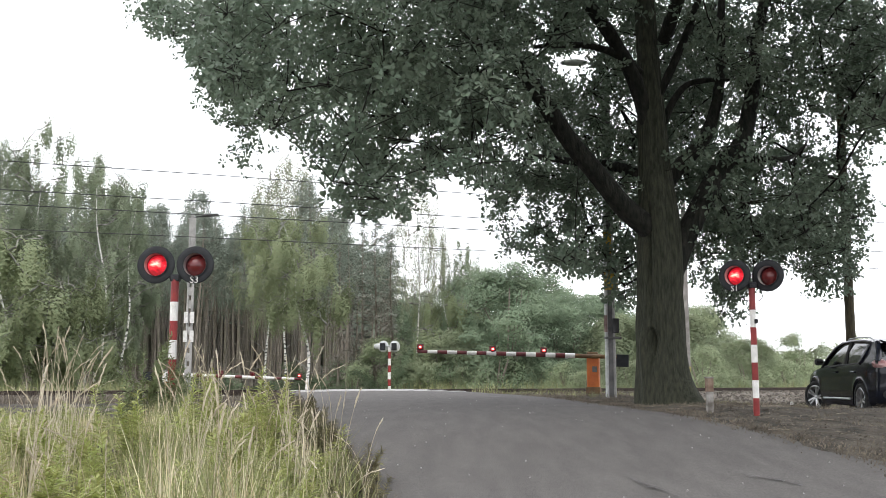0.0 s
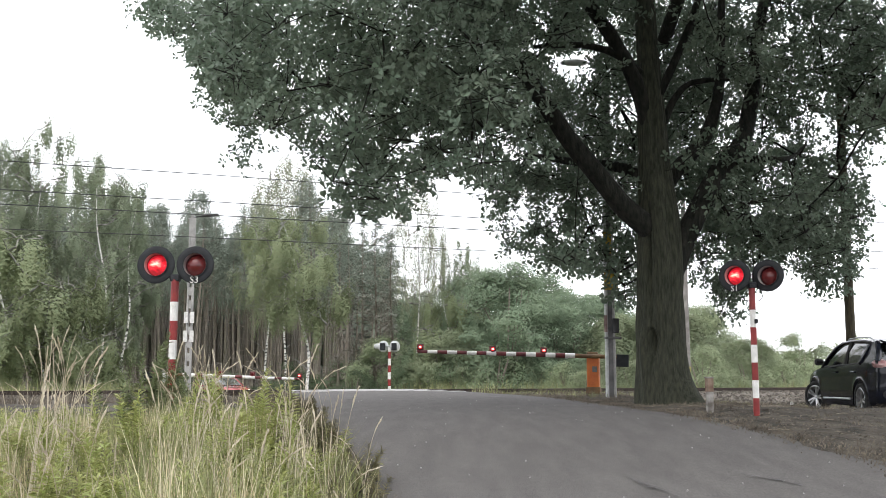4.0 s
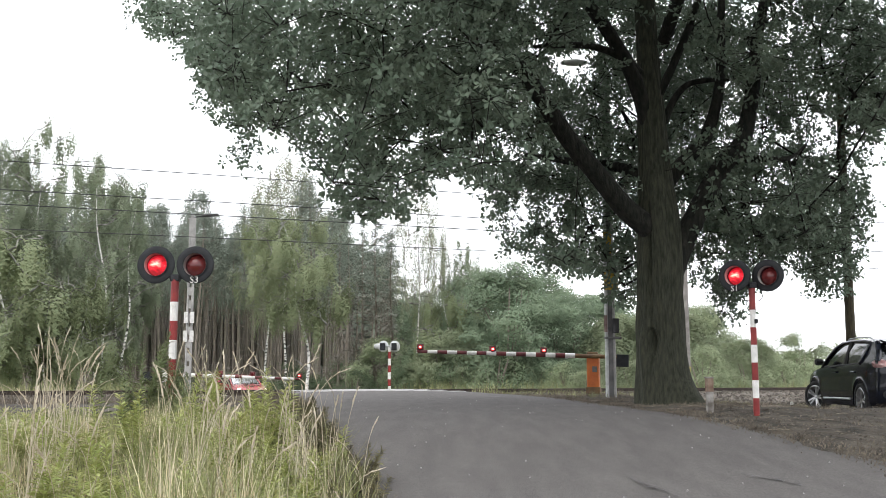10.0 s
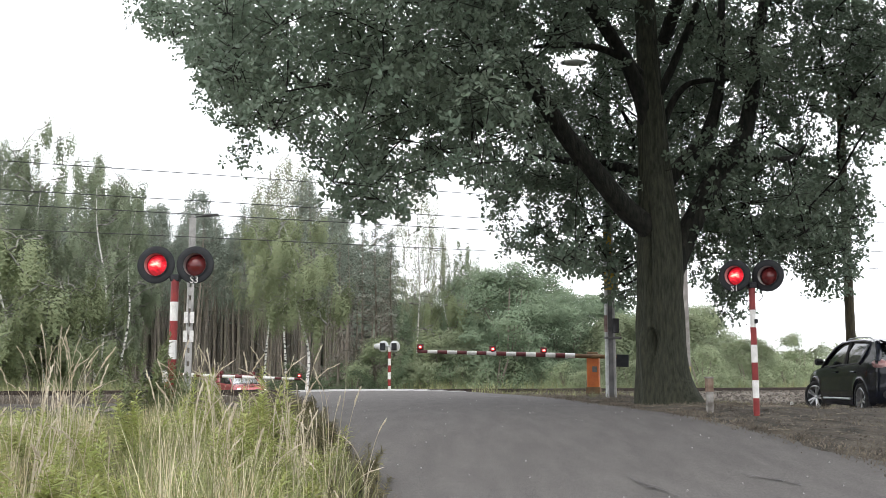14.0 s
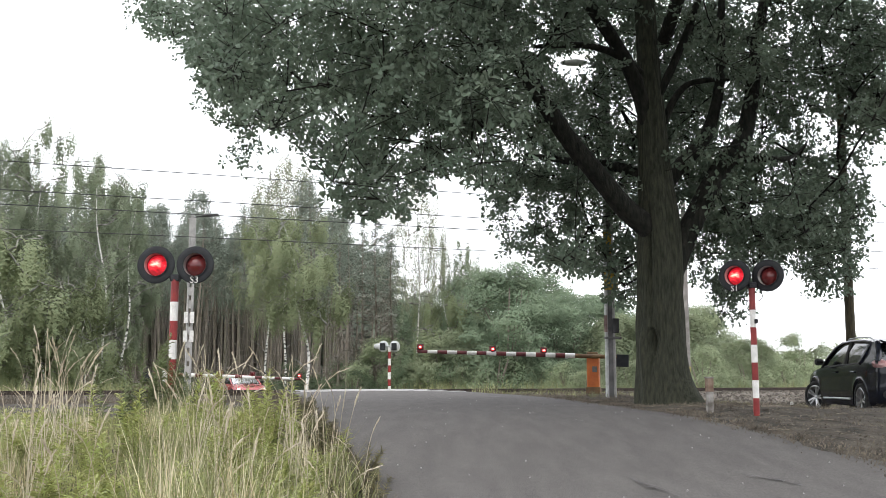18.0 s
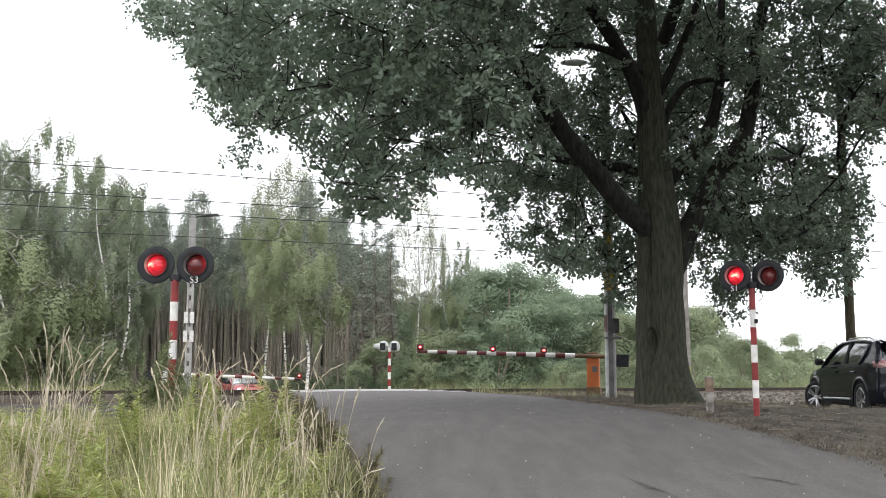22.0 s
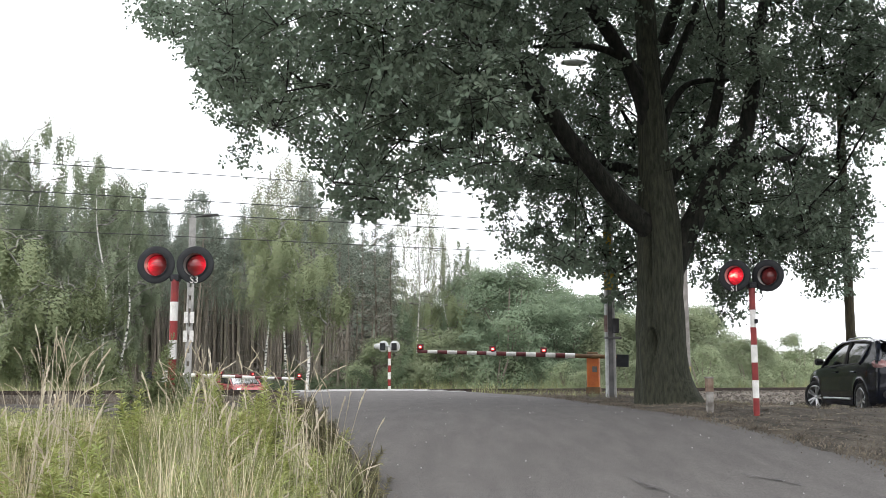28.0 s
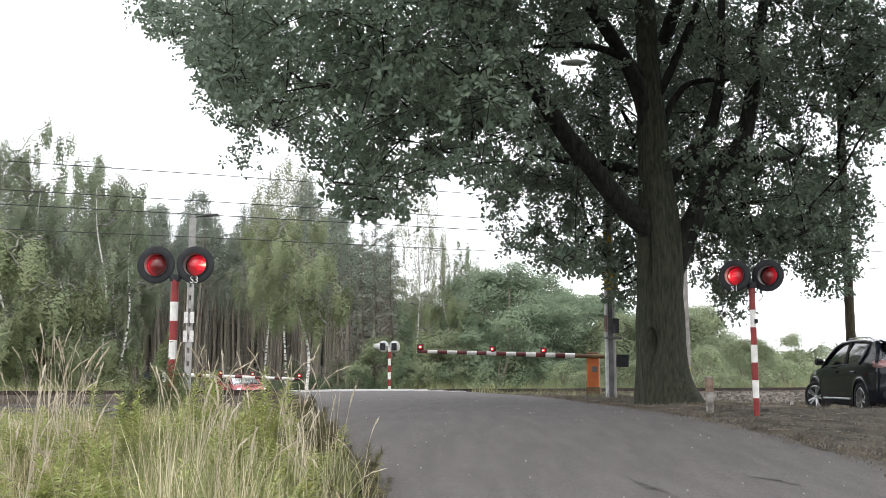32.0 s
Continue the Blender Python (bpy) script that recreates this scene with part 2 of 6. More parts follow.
# ---- geometry helpers ----
class Geo:
    """Collects vertices and faces of one mesh."""

    def __init__(self):
        self.v, self.f, self.m = [], [], []

    def add(self, verts, faces, slot=0):
        k = len(self.v)
        self.v += [tuple(p) for p in verts]
        self.f += [tuple(i + k for i in q) for q in faces]
        self.m += [slot] * len(faces)
        return self

    def tube(self, points, radii, n=12, caps=True, slot=0):
        pts = [Vector(p) for p in points]
        verts, faces = [], []
        ref = None
        for i, p in enumerate(pts):
            d = (pts[min(i + 1, len(pts) - 1)] - pts[max(i - 1, 0)]).normalized()
            if ref is None:
                ref = d.orthogonal().normalized()
            ref = (ref - d * ref.dot(d)).normalized()
            w = d.cross(ref)
            for j in range(n):
                a = 2 * math.pi * j / n
                verts.append(p + (ref * math.cos(a) + w * math.sin(a)) * radii[i])
        for i in range(len(pts) - 1):
            for j in range(n):
                k = (j + 1) % n
                faces.append((i * n + j, i * n + k, (i + 1) * n + k, (i + 1) * n + j))
        if caps:
            faces.append(tuple(range(n - 1, -1, -1)))
            faces.append(tuple(range((len(pts) - 1) * n, len(pts) * n)))
        return self.add(verts, faces, slot)

    def lathe(self, profile, n=24, m=None, slot=0):
        """profile: (radius, height) round the z axis, placed by m."""
        m = m or Matrix.Identity(4)
        verts, faces = [], []
        for r, z in profile:
            for j in range(n):
                a = 2 * math.pi * j / n
                verts.append(m @ Vector((r * math.cos(a), r * math.sin(a), z)))
        for i in range(len(profile) - 1):
            for j in range(n):
                k = (j + 1) % n
                faces.append((i * n + j, i * n + k, (i + 1) * n + k, (i + 1) * n + j))
        return self.add(verts, faces, slot)

    def box(self, size, m=None, bevel=0.1, slot=0):
        """A box with chamfered edges; bevel as a share of its least side."""
        m = m or Matrix.Identity(4)
        h = [s / 2 for s in size]
        c = bevel * min(size)
        verts, index = [], {}
        for sx in (-1, 1):
            for sy in (-1, 1):
                for sz in (-1, 1):
                    s = (sx, sy, sz)
                    for axis in range(3):
                        p = [s[i] * (h[i] if i == axis else h[i] - c) for i in range(3)]
                        index[s, axis] = len(verts)
                        verts.append(m @ Vector(p))
        faces = []
        for axis in range(3):
            o = [i for i in range(3) if i != axis]
            for sg in (-1, 1):
                q = []
                for a, b in ((-1, -1), (1, -1), (1, 1), (-1, 1)):
                    s = [0, 0, 0]
                    s[axis], s[o[0]], s[o[1]] = sg, a, b
                    q.append(index[tuple(s), axis])
                faces.append(tuple(q) if (sg > 0) == (axis != 1) else tuple(reversed(q)))
            for a in (-1, 1):
                for b in (-1, 1):
                    s0, s1 = [0, 0, 0], [0, 0, 0]
                    s0[axis], s1[axis] = -1, 1
                    s0[o[0]] = s1[o[0]] = a
                    s0[o[1]] = s1[o[1]] = b
                    s0, s1 = tuple(s0), tuple(s1)
                    faces.append((index[s0, o[0]], index[s1, o[0]], index[s1, o[1]], index[s0, o[1]]))
        for sx in (-1, 1):
            for sy in (-1, 1):
                for sz in (-1, 1):
                    faces.append(tuple(index[(sx, sy, sz), k] for k in range(3)))
        return self.add(verts, faces, slot)

    def mesh(self, name, *materials, smooth=True):
        me = bpy.data.meshes.new(name)
        me.from_pydata(self.v, [], self.f)
        for k in materials:
            me.materials.append(k)
        if len(materials) > 1:
            me.polygons.foreach_set("material_index", self.m)
        bm = bmesh.new()
        bm.from_mesh(me)
        bmesh.ops.recalc_face_normals(bm, faces=bm.faces)
        bm.to_mesh(me)
        bm.free()
        if smooth:
            me.polygons.foreach_set("use_smooth", [True] * len(me.polygons))
            me.set_sharp_from_angle(angle=radians(35))
        me.update()
        return me


def fast_mesh(name, verts, faces, material, smooth=False):
    """A mesh from arrays: verts (n, 3), faces (m, k)."""
    verts, faces = np.asarray(verts, np.float32), np.asarray(faces, np.int32)
    me = bpy.data.meshes.new(name)
    me.vertices.add(len(verts))
    me.vertices.foreach_set("co", verts.ravel())
    k = faces.shape[1]
    me.loops.add(faces.size)
    me.loops.foreach_set("vertex_index", faces.ravel())
    me.polygons.add(len(faces))
    me.polygons.foreach_set("loop_start", np.arange(len(faces), dtype=np.int32) * k)
    me.polygons.foreach_set("use_smooth", np.full(len(faces), smooth))
    me.materials.append(material)
    me.update(calc_edges=True)
    return me


def part(name, geo, material, parent, label="", m=None, smooth=True):
    """One mesh object under a thing or a part."""
    mats = material if isinstance(material, (list, tuple)) else (material,)
    me = geo if isinstance(geo, bpy.types.Mesh) else geo.mesh(name, *mats, smooth=smooth)
    ob = new(name, me)
    ob.parent = parent
    if m is not None:
        ob.matrix_basis = m
    if label:
        tagged(ob, label)
    return ob


def thing(name, m, label, category, group="", kind=""):
    ob = new(name)
    ob.empty_display_size = 0.2
    ob.matrix_basis = m
    return tagged(ob, label, category, group, kind)


def lerp_table(table, s):
    xs, ys = zip(*table)
    return float(np.interp(s, xs, ys))


def frames_for(normal_bias, n, rng):
    """n random orthonormal leaf frames, their normals leaning to the sky by the bias."""
    nrm = rng.normal(size=(n, 3))
    nrm /= np.linalg.norm(nrm, axis=1, keepdims=True)
    nrm[:, 2] = np.abs(nrm[:, 2]) + normal_bias
    nrm /= np.linalg.norm(nrm, axis=1, keepdims=True)
    u = np.cross(nrm, rng.normal(size=(n, 3)))
    u /= np.linalg.norm(u, axis=1, keepdims=True)
    return u, np.cross(nrm, u), nrm


LEAF_OVAL = ((-0.5, 0.0, 0.0), (-0.12, 0.26, 0.05), (0.28, 0.2, 0.04), (0.5, 0.0, -0.06), (0.28, -0.2, 0.04), (-0.12, -0.26, 0.05))
LEAF_LOBED = ((-0.5, 0.0, 0.0), (-0.02, 0.15, 0.02), (0.26, 0.28, 0.03), (0.5, 0.08, -0.05), (0.5, -0.08, -0.05), (0.26, -0.28, 0.03), (-0.02, -0.15, 0.02))
LEAF_RHOMB = ((-0.5, 0.0, 0.0), (0.02, 0.27, 0.04), (0.5, 0.0, -0.05), (0.02, -0.27, 0.04))
LEAF_SLIM = ((-0.5, 0.0, 0.0), (0.0, 0.12, 0.02), (0.5, 0.0, -0.03), (0.0, -0.12, 0.02))


def leaves_mesh(name, centres, size, material, rng, shape=LEAF_OVAL, bias=0.6, hang=0.0, spread=0.35, out=None, calm=0.7):
    """Many separate leaves at the centres; hang turns their length downwards; out gives the way that each one faces, kept to by calm."""
    n = len(centres)
    u, v, w = frames_for(bias, n, rng)
    if out is not None:
        w = w * (1 - calm) + calm * out / (np.linalg.norm(out, axis=1, keepdims=True) + 1e-6) + np.array([0.0, 0.0, 0.25])
        w /= np.linalg.norm(w, axis=1, keepdims=True)
        u -= w * (u * w).sum(1, keepdims=True)
        u /= np.linalg.norm(u, axis=1, keepdims=True)
        v = np.cross(w, u)
    if hang and out is None:
        down = np.tile(np.array([0.0, 0.0, -1.0]), (n, 1)) + rng.normal(size=(n, 3)) * 0.35
        u = u * (1 - hang) + down * hang
        u /= np.linalg.norm(u, axis=1, keepdims=True)
        v = np.cross(w, u)
        v /= np.linalg.norm(v, axis=1, keepdims=True)
        w = np.cross(u, v)
    s = size * rng.uniform(1 - spread, 1 + spread, size=n)
    tpl = np.array(shape)
    k = len(tpl)
    verts = (centres[:, None, :] + s[:, None, None] * (tpl[None, :, 0:1] * u[:, None, :] + tpl[None, :, 1:2] * v[:, None, :] + tpl[None, :, 2:3] * w[:, None, :]))
    faces = np.arange(n * k).reshape(n, k)
    return fast_mesh(name, verts.reshape(-1, 3), faces, material)


def rosettes_mesh(name, places, axes, k, size, material, rng, shape=LEAF_LOBED):
    """Whorls of k leaves that spread from twig ends along the given axes."""
    n = len(places)
    axes = axes / (np.linalg.norm(axes, axis=1, keepdims=True) + 1e-6)
    ref = np.cross(axes, rng.normal(size=(n, 3)))
    ref /= np.linalg.norm(ref, axis=1, keepdims=True)
    oth = np.cross(axes, ref)
    phi = (np.arange(k)[None, :] * 2 * np.pi / k + rng.uniform(0, 6.28, (n, 1)) + rng.normal(size=(n, k)) * 0.3).reshape(-1, 1)
    tilt = rng.uniform(0.75, 1.5, (n * k, 1))
    ax, rf, ot = (np.repeat(q, k, axis=0) for q in (axes, ref, oth))
    u = ax * np.cos(tilt) + (rf * np.cos(phi) + ot * np.sin(phi)) * np.sin(tilt)
    w = ax + rng.normal(size=u.shape) * 0.25
    v = np.cross(w, u)
    v /= np.linalg.norm(v, axis=1, keepdims=True)
    w = np.cross(u, v)
    s = (size * rng.uniform(0.65, 1.3, (n * k, 1)))
    c = np.repeat(places, k, axis=0) + u * s * 0.55
    tpl = np.array(shape)
    verts = c[:, None, :] + s[:, None, :] * (tpl[None, :, 0:1] * u[:, None, :] + tpl[None, :, 1:2] * v[:, None, :] + tpl[None, :, 2:3] * w[:, None, :])
    return fast_mesh(name, verts.reshape(-1, 3), np.arange(n * k * len(tpl)).reshape(n * k, len(tpl)), material)


def tubes_mesh(name, p0, p1, r0, r1, material, sides=4):
    """Many straight tapered twigs in one mesh."""
    p0, p1 = np.asarray(p0, float), np.asarray(p1, float)
    n = len(p0)
    d = p1 - p0
    d /= np.linalg.norm(d, axis=1, keepdims=True) + 1e-9
    ref = np.where(np.abs(d[:, 2:3]) < 0.9, np.array([[0.0, 0.0, 1.0]]), np.array([[1.0, 0.0, 0.0]]))
    a = np.cross(d, ref)
    a /= np.linalg.norm(a, axis=1, keepdims=True)
    b = np.cross(d, a)
    ang = np.arange(sides) * 2 * np.pi / sides
    ring = np.cos(ang)[None, :, None] * a[:, None, :] + np.sin(ang)[None, :, None] * b[:, None, :]
    v0 = p0[:, None, :] + ring * np.asarray(r0)[:, None, None]
    v1 = p1[:, None, :] + ring * np.asarray(r1)[:, None, None]
    verts = np.concatenate([v0, v1], axis=1).reshape(-1, 3)
    j = np.arange(sides)
    k = (j + 1) % sides
    quad = np.stack([j, k, k + sides, j + sides], axis=1)
    faces = (np.arange(n)[:, None, None] * 2 * sides + quad[None]).reshape(-1, 4)
    return fast_mesh(name, verts, faces, material, smooth=True)


def grow(nodes, tips, root, twig=0.008, bend=0.12, rng=None):
    """Joins every tip to the nearest wood that is nearer to the root; gives p0, p1, r0, r1 of the twigs."""
    pts = [np.array(p, float) for p in nodes]
    base = len(pts)
    root = np.array(root, float)
    order = np.argsort(np.linalg.norm(tips - root, axis=1))
    parent = [-1] * base
    arr = np.zeros((base + 2 * len(tips), 3))
    arr[:base] = pts
    count = base
    for i in order:
        t = tips[i]
        gap = (arr[:count] - t) * np.array([1.25, 1.25, 0.75])
        gap[:, 2] *= np.where(gap[:, 2] > 0, 0.8, 1.3)
        d = np.linalg.norm(gap, axis=1)
        j = int(np.argmin(d))
        if d[j] > 1.2:
            mid = (arr[j] + t) / 2 + (rng.normal(size=3) * bend * d[j] if rng is not None else 0)
            arr[count] = mid
            parent.append(j)
            j = count
            count += 1
        arr[count] = t
        parent.append(j)
        count += 1
    load = np.ones(count)
    for i in range(count - 1, base - 1, -1):
        load[parent[i]] += load[i]
    r = twig * np.power(load, 0.42)
    ids = np.arange(base, count)
    par = np.array(parent)[ids]
    r0 = np.minimum(r[ids] * 1.15, r[par])
    return arr[par], arr[ids], np.minimum(r0, 0.07), np.minimum(r[ids], 0.07)


# ---- the lie of the land: a hump that carries the railway across the road ----
SKEW = radians(22.5)
TX, TY = math.cos(SKEW), math.sin(SKEW)          # the way the track runs
PROFILE = ((-60, -0.95), (-31, -0.92), (-25, -0.64), (-21.6, -0.36), (-19.4, -0.12), (-18, -0.02), (-16.5, -0.01), (-10, -0.02), (-3, -0.01), (0, 0.01), (1.5, -0.01), (3, -0.11), (5, -0.26), (8, -0.48),
           (11, -0.7), (16, -0.88), (24, -0.98), (28, -1.4), (34, -1.95), (60, -2.2))
LEFT_EDGE = ((-40, 9), (-20, 5), (0, 1.0), (8.5, -0.71), (13, -1.75), (20, -3.1), (27, -4.6), (36, -7.6), (44, -10.5), (52, -14), (70, -23), (120, -50))
RIGHT_EDGE = ((-40, 15.5), (-20, 11.5), (0, 7.3), (8.5, 5.6), (11, 5.03), (14, 4.15), (19, 3.45), (24, 3.0), (27, 2.5), (36, -0.6), (44, -4), (52, -7.6), (70, -17), (120, -44))


def across(x, y):
    """Distance beyond the track's middle line."""
    return -(x + 12.6) * TY + (y - 27) * TX


def along(s, u):
    """The point u metres along the track and s beyond its middle line."""
    return -12.6 + u * TX - s * TY, 27 + u * TY + s * TX


def incline(u):
    """The railway falls a little along its way."""
    return -0.0045 * max(0.0, min(u, 40.0))


def lie(x, y):
    s = across(x, y)
    u = (x + 12.6) * TX + (y - 27) * TY
    near = max(0.0, min(1.0, (s + 12) / 10))
    return sum(lerp_table(PROFILE, s + d) for d in (-1.6, -0.8, 0, 0.8, 1.6)) / 5 + incline(u) * near


def road_share(x, y):
    """1 on the road, falling to 0 a metre and a half off it."""
    a, b = lerp_table(LEFT_EDGE, y), lerp_table(RIGHT_EDGE, y)
    return max(0.0, min(1.0, 1 - max(a - x, x - b) / 1.5))


def height(x, y):
    s = across(x, y)
    z = lie(x, y)
    off = 1 - road_share(x, y)
    if off > 0:
        rough = noise.noise((x * 0.35, y * 0.35, 0)) * 0.07 + noise.noise((x * 1.3, y * 1.3, 4)) * 0.035
        right = x > lerp_table(RIGHT_EDGE, y)
        ditch = (-0.05 if right and x < 9 else -0.28) * math.exp(-((s + 5.2) / 2.0) ** 2) - 0.35 * math.exp(-((s - 5.0) / 2.2) ** 2)
        side = -0.36 * max(0.0, min(1.0, (x - lerp_table(RIGHT_EDGE, y) - 2) / 3.5)) * max(0.0, min(1.0, (s + 17) / 4)) if s < 0 else 0.0
        side -= 0.42 * math.exp(-(s / 3.6) ** 4)
        z += off * (rough * min(1.0, 0.3 + abs(s + 1) / 20) + ditch + side + (0.11 * math.exp(-((s + 18) / 3.2) ** 2 - ((x - 4.6) / 1.5) ** 2) if right else 0.0))
    return z - 0.02 * (1 - off)


def sheet(name, xs, ys, z_of, material, thick=0.0):
    nx, ny = len(xs), len(ys)
    verts = [(x, y, z_of(x, y)) for y in ys for x in xs]
    faces = [(j * nx + i, j * nx + i + 1, (j + 1) * nx + i + 1, (j + 1) * nx + i) for j in range(ny - 1) for i in range(nx - 1)]
    return fast_mesh(name, verts, faces, material, smooth=True)


def ground_material():
    """Leaf-strewn soil near, dry grass green farther off, mixed by noise."""
    m = mat("ground_cover", (0.032, 0.027, 0.020), (0.100, 0.086, 0.065), scale=2.3, detail=9, rough=1.0, bump=0.07, bump_scale=11, speck=0.5, third=(0.066, 0.056, 0.042))
    n, l = m.node_tree.nodes, m.node_tree.links
    b = n["Principled BSDF"]
    old = b.inputs["Base Color"].links[0].from_socket
    tc = n.new("ShaderNodeTexCoord")
    dot = n.new("ShaderNodeVectorMath")
    dot.operation = "DOT_PRODUCT"
    dot.inputs[1].default_value = (-TY, TX, 0)
    l.new(tc.outputs["Object"], dot.inputs[0])
    t = n.new("ShaderNodeTexNoise")
    t.inputs["Scale"].default_value = 0.4
    l.new(tc.outputs["Object"], t.inputs["Vector"])
    ad = n.new("ShaderNodeMath")
    ad.operation = "MULTIPLY_ADD"
    ad.inputs[1].default_value = 6.0
    l.new(t.outputs["Fac"], ad.inputs[0])
    l.new(dot.outputs["Value"], ad.inputs[2])
    mr = n.new("ShaderNodeMapRange")
    mr.inputs["From Min"].default_value, mr.inputs["From Max"].default_value = 36.0, 40.0
    l.new(ad.outputs[0], mr.inputs["Value"])
    mx = n.new("ShaderNodeMix")
    mx.data_type = "RGBA"
    mx.inputs["B"].default_value = (0.16, 0.19, 0.07, 1)
    l.new(mr.outputs["Result"], mx.inputs["Factor"])
    l.new(old, mx.inputs["A"])
    l.new(mx.outputs["Result"], b.inputs["Base Color"])
    return m


def spaced(parts):
    out = []
    for a, b, step in parts:
        n = max(1, round((b - a) / step))
        out += [a + (b - a) * i / n for i in range(n)]
    return out + [parts[-1][1]]


GX = spaced(((-2500, -200, 400), (-200, -50, 30), (-50, -18, 2.5), (-18, 20, 0.5), (20, 50, 2.5), (50, 200, 30), (200, 2500, 400)))
GY = spaced(((-300, -40, 60), (-40, -2, 3), (-2, 46, 0.5), (46, 110, 3), (110, 300, 30), (300, 4000, 500)))
ground = tagged(new("ground", sheet("ground", GX, GY, height, ground_material())), "brown leaf-strewn soil and rough verge", "ground", kind="structure")

# the road: an asphalt slab with ragged edges
ROWS = spaced(((-40, 4, 2.0), (4, 46, 0.35), (46, 110, 2.0)))
rv, rf = [], []
for j, y in enumerate(ROWS):
    a, b = lerp_table(LEFT_EDGE, y), lerp_table(RIGHT_EDGE, y)
    a = sum(lerp_table(LEFT_EDGE, y + d) for d in (-2, -1, 0, 1, 2)) / 5 + 0.12 * noise.noise((y * 1.7, 3, 0)) + 0.05 * noise.noise((y * 7, 3, 0))
    b = sum(lerp_table(RIGHT_EDGE, y + d) for d in (-2, -1, 0, 1, 2)) / 5 + 0.16 * noise.noise((y * 1.3, 9, 0)) + 0.06 * noise.noise((y * 6, 9, 0))
    cells = 14
    for i in range(cells + 3):
        f = min(max((i - 1) / cells, 0), 1)
        x = a + (b - a) * f
        z = lie(x, y) + 0.05 * (1 - (2 * f - 1) ** 2) - 0.02 + 0.012 * noise.noise((x * 0.8, y * 0.8, 2))
        rv.append((x, y, z - (0.14 if i in (0, cells + 2) else 0)))
    if j:
        k = (j - 1) * (cells + 3)
        rf += [(k + i, k + i + 1, k + i + cells + 4, k + i + cells + 3) for i in range(cells + 2)]
road = tagged(new("road", fast_mesh("road", rv, rf, ASPHALT, smooth=True)), "old grey asphalt road rising to the level crossing", "road", kind="structure")


def road_z(x, y):
    a, b = lerp_table(LEFT_EDGE, y), lerp_table(RIGHT_EDGE, y)
    f = (x - a) / (b - a)
    return lie(x, y) + 0.05 * (1 - (2 * f - 1) ** 2) - 0.02


# black tar seams on the road
def tar_seam(x0, y0, x1, y1, w, seed):
    g = Geo()
    pts = []
    for i in range(15):
        f = i / 14
        pts.append((x0 + (x1 - x0) * f + 0.06 * noise.noise((f * 5, seed, 0)), y0 + (y1 - y0) * f + 0.10 * noise.noise((f * 4, seed, 5)),
                    w * (0.35 + 0.65 * abs(noise.noise((f * 6, seed, 9))) * 2) * (1 - 0.8 * abs(2 * f - 1) ** 3)))
    verts = [(x, y + k * h, road_z(x, y) + 0.016) for x, y, h in pts for k in (-1, 1)]
    g.add(verts, [(2 * i, 2 * i + 2, 2 * i + 3, 2 * i + 1) for i in range(14)])
    ob = part("tar_seam", g, TAR, None)
    ob.parent = road


tar_seam(1.73, 9.4, 2.1, 8.5, 0.032, 1)
tar_seam(1.82, 9.05, 2.0, 8.75, 0.055, 4)
tar_seam(3.1, 9.62, 3.42, 9.3, 0.075, 2)
tar_seam(2.95, 9.75, 3.2, 9.5, 0.02, 3)
tar_seam(-2.3, 22.4, -1.9, 22.2, 0.12, 6)
tar_seam(1.0, 24.0, 1.9, 23.6, 0.1, 7)

# ---- the railway ----
def track(s0):
    bed = []
    us = spaced(((-60, -16, 6), (-16, 50, 1.0), (50, 110, 6)))
    cross = ((-2.5, -0.34), (-1.75, -0.12), (-1.5, 0.0), (1.5, 0.0), (1.75, -0.12), (2.5, -0.34))
    verts = []
    for u in us:
        for s, dz in cross:
            x, y = along(s0 + s, u)
            on = road_share(x, y)
            verts.append((x, y, -0.085 + incline(u) + dz - on * 0.1 + 0.03 * noise.noise((x * 2, y * 2, 1)) * (1 - on)))
    k = len(cross)
    faces = [(j * k + i, (j + 1) * k + i, (j + 1) * k + i + 1, j * k + i + 1) for j in range(len(us) - 1) for i in range(k - 1)]
    ballast = tagged(new("ballast", fast_mesh("ballast", verts, faces, GRAVEL, smooth=True)), "grey-brown ballast bed under the rails", "ballast", kind="structure")
    for side in (-0.75, 0.75):
        g = Geo()
        prof = ((-0.07, -0.12), (-0.07, -0.105), (-0.012, -0.085), (-0.012, -0.035), (-0.036, -0.025), (-0.036, 0.03), (0.036, 0.03), (0.036, -0.025), (0.012, -0.035), (0.012, -0.085), (0.07, -0.105), (0.07, -0.12))
        pts = []
        for u in (-60, 0, 40, 110):
            for a, z in prof:
                x, y = along(s0 + side + a, u)
                pts.append((x, y, z + 0.005 + incline(u)))
        n = len(prof)
        g.add(pts, [(k * n + i, k * n + (i + 1) % n, k * n + n + (i + 1) % n, k * n + n + i) for k in range(3) for i in range(n)])
        tagged(part("rail", g, RAIL, None, smooth=False), "long rusty steel rail on the ballast", "rail", "rails", "structure")
    sl = Geo().box((2.5, 0.24, 0.16)).mesh("sleeper", SLEEPER)
    for i in range(150):
        u = -22 + i * 0.6
        x, y = along(s0, u)
        if road_share(x, y) > 0.05:
            continue
        ob = part("sleeper", sl, SLEEPER, ballast, m=pose(x, y, -0.155 + incline(u), 0, 0, 112.5))


track(0.0)

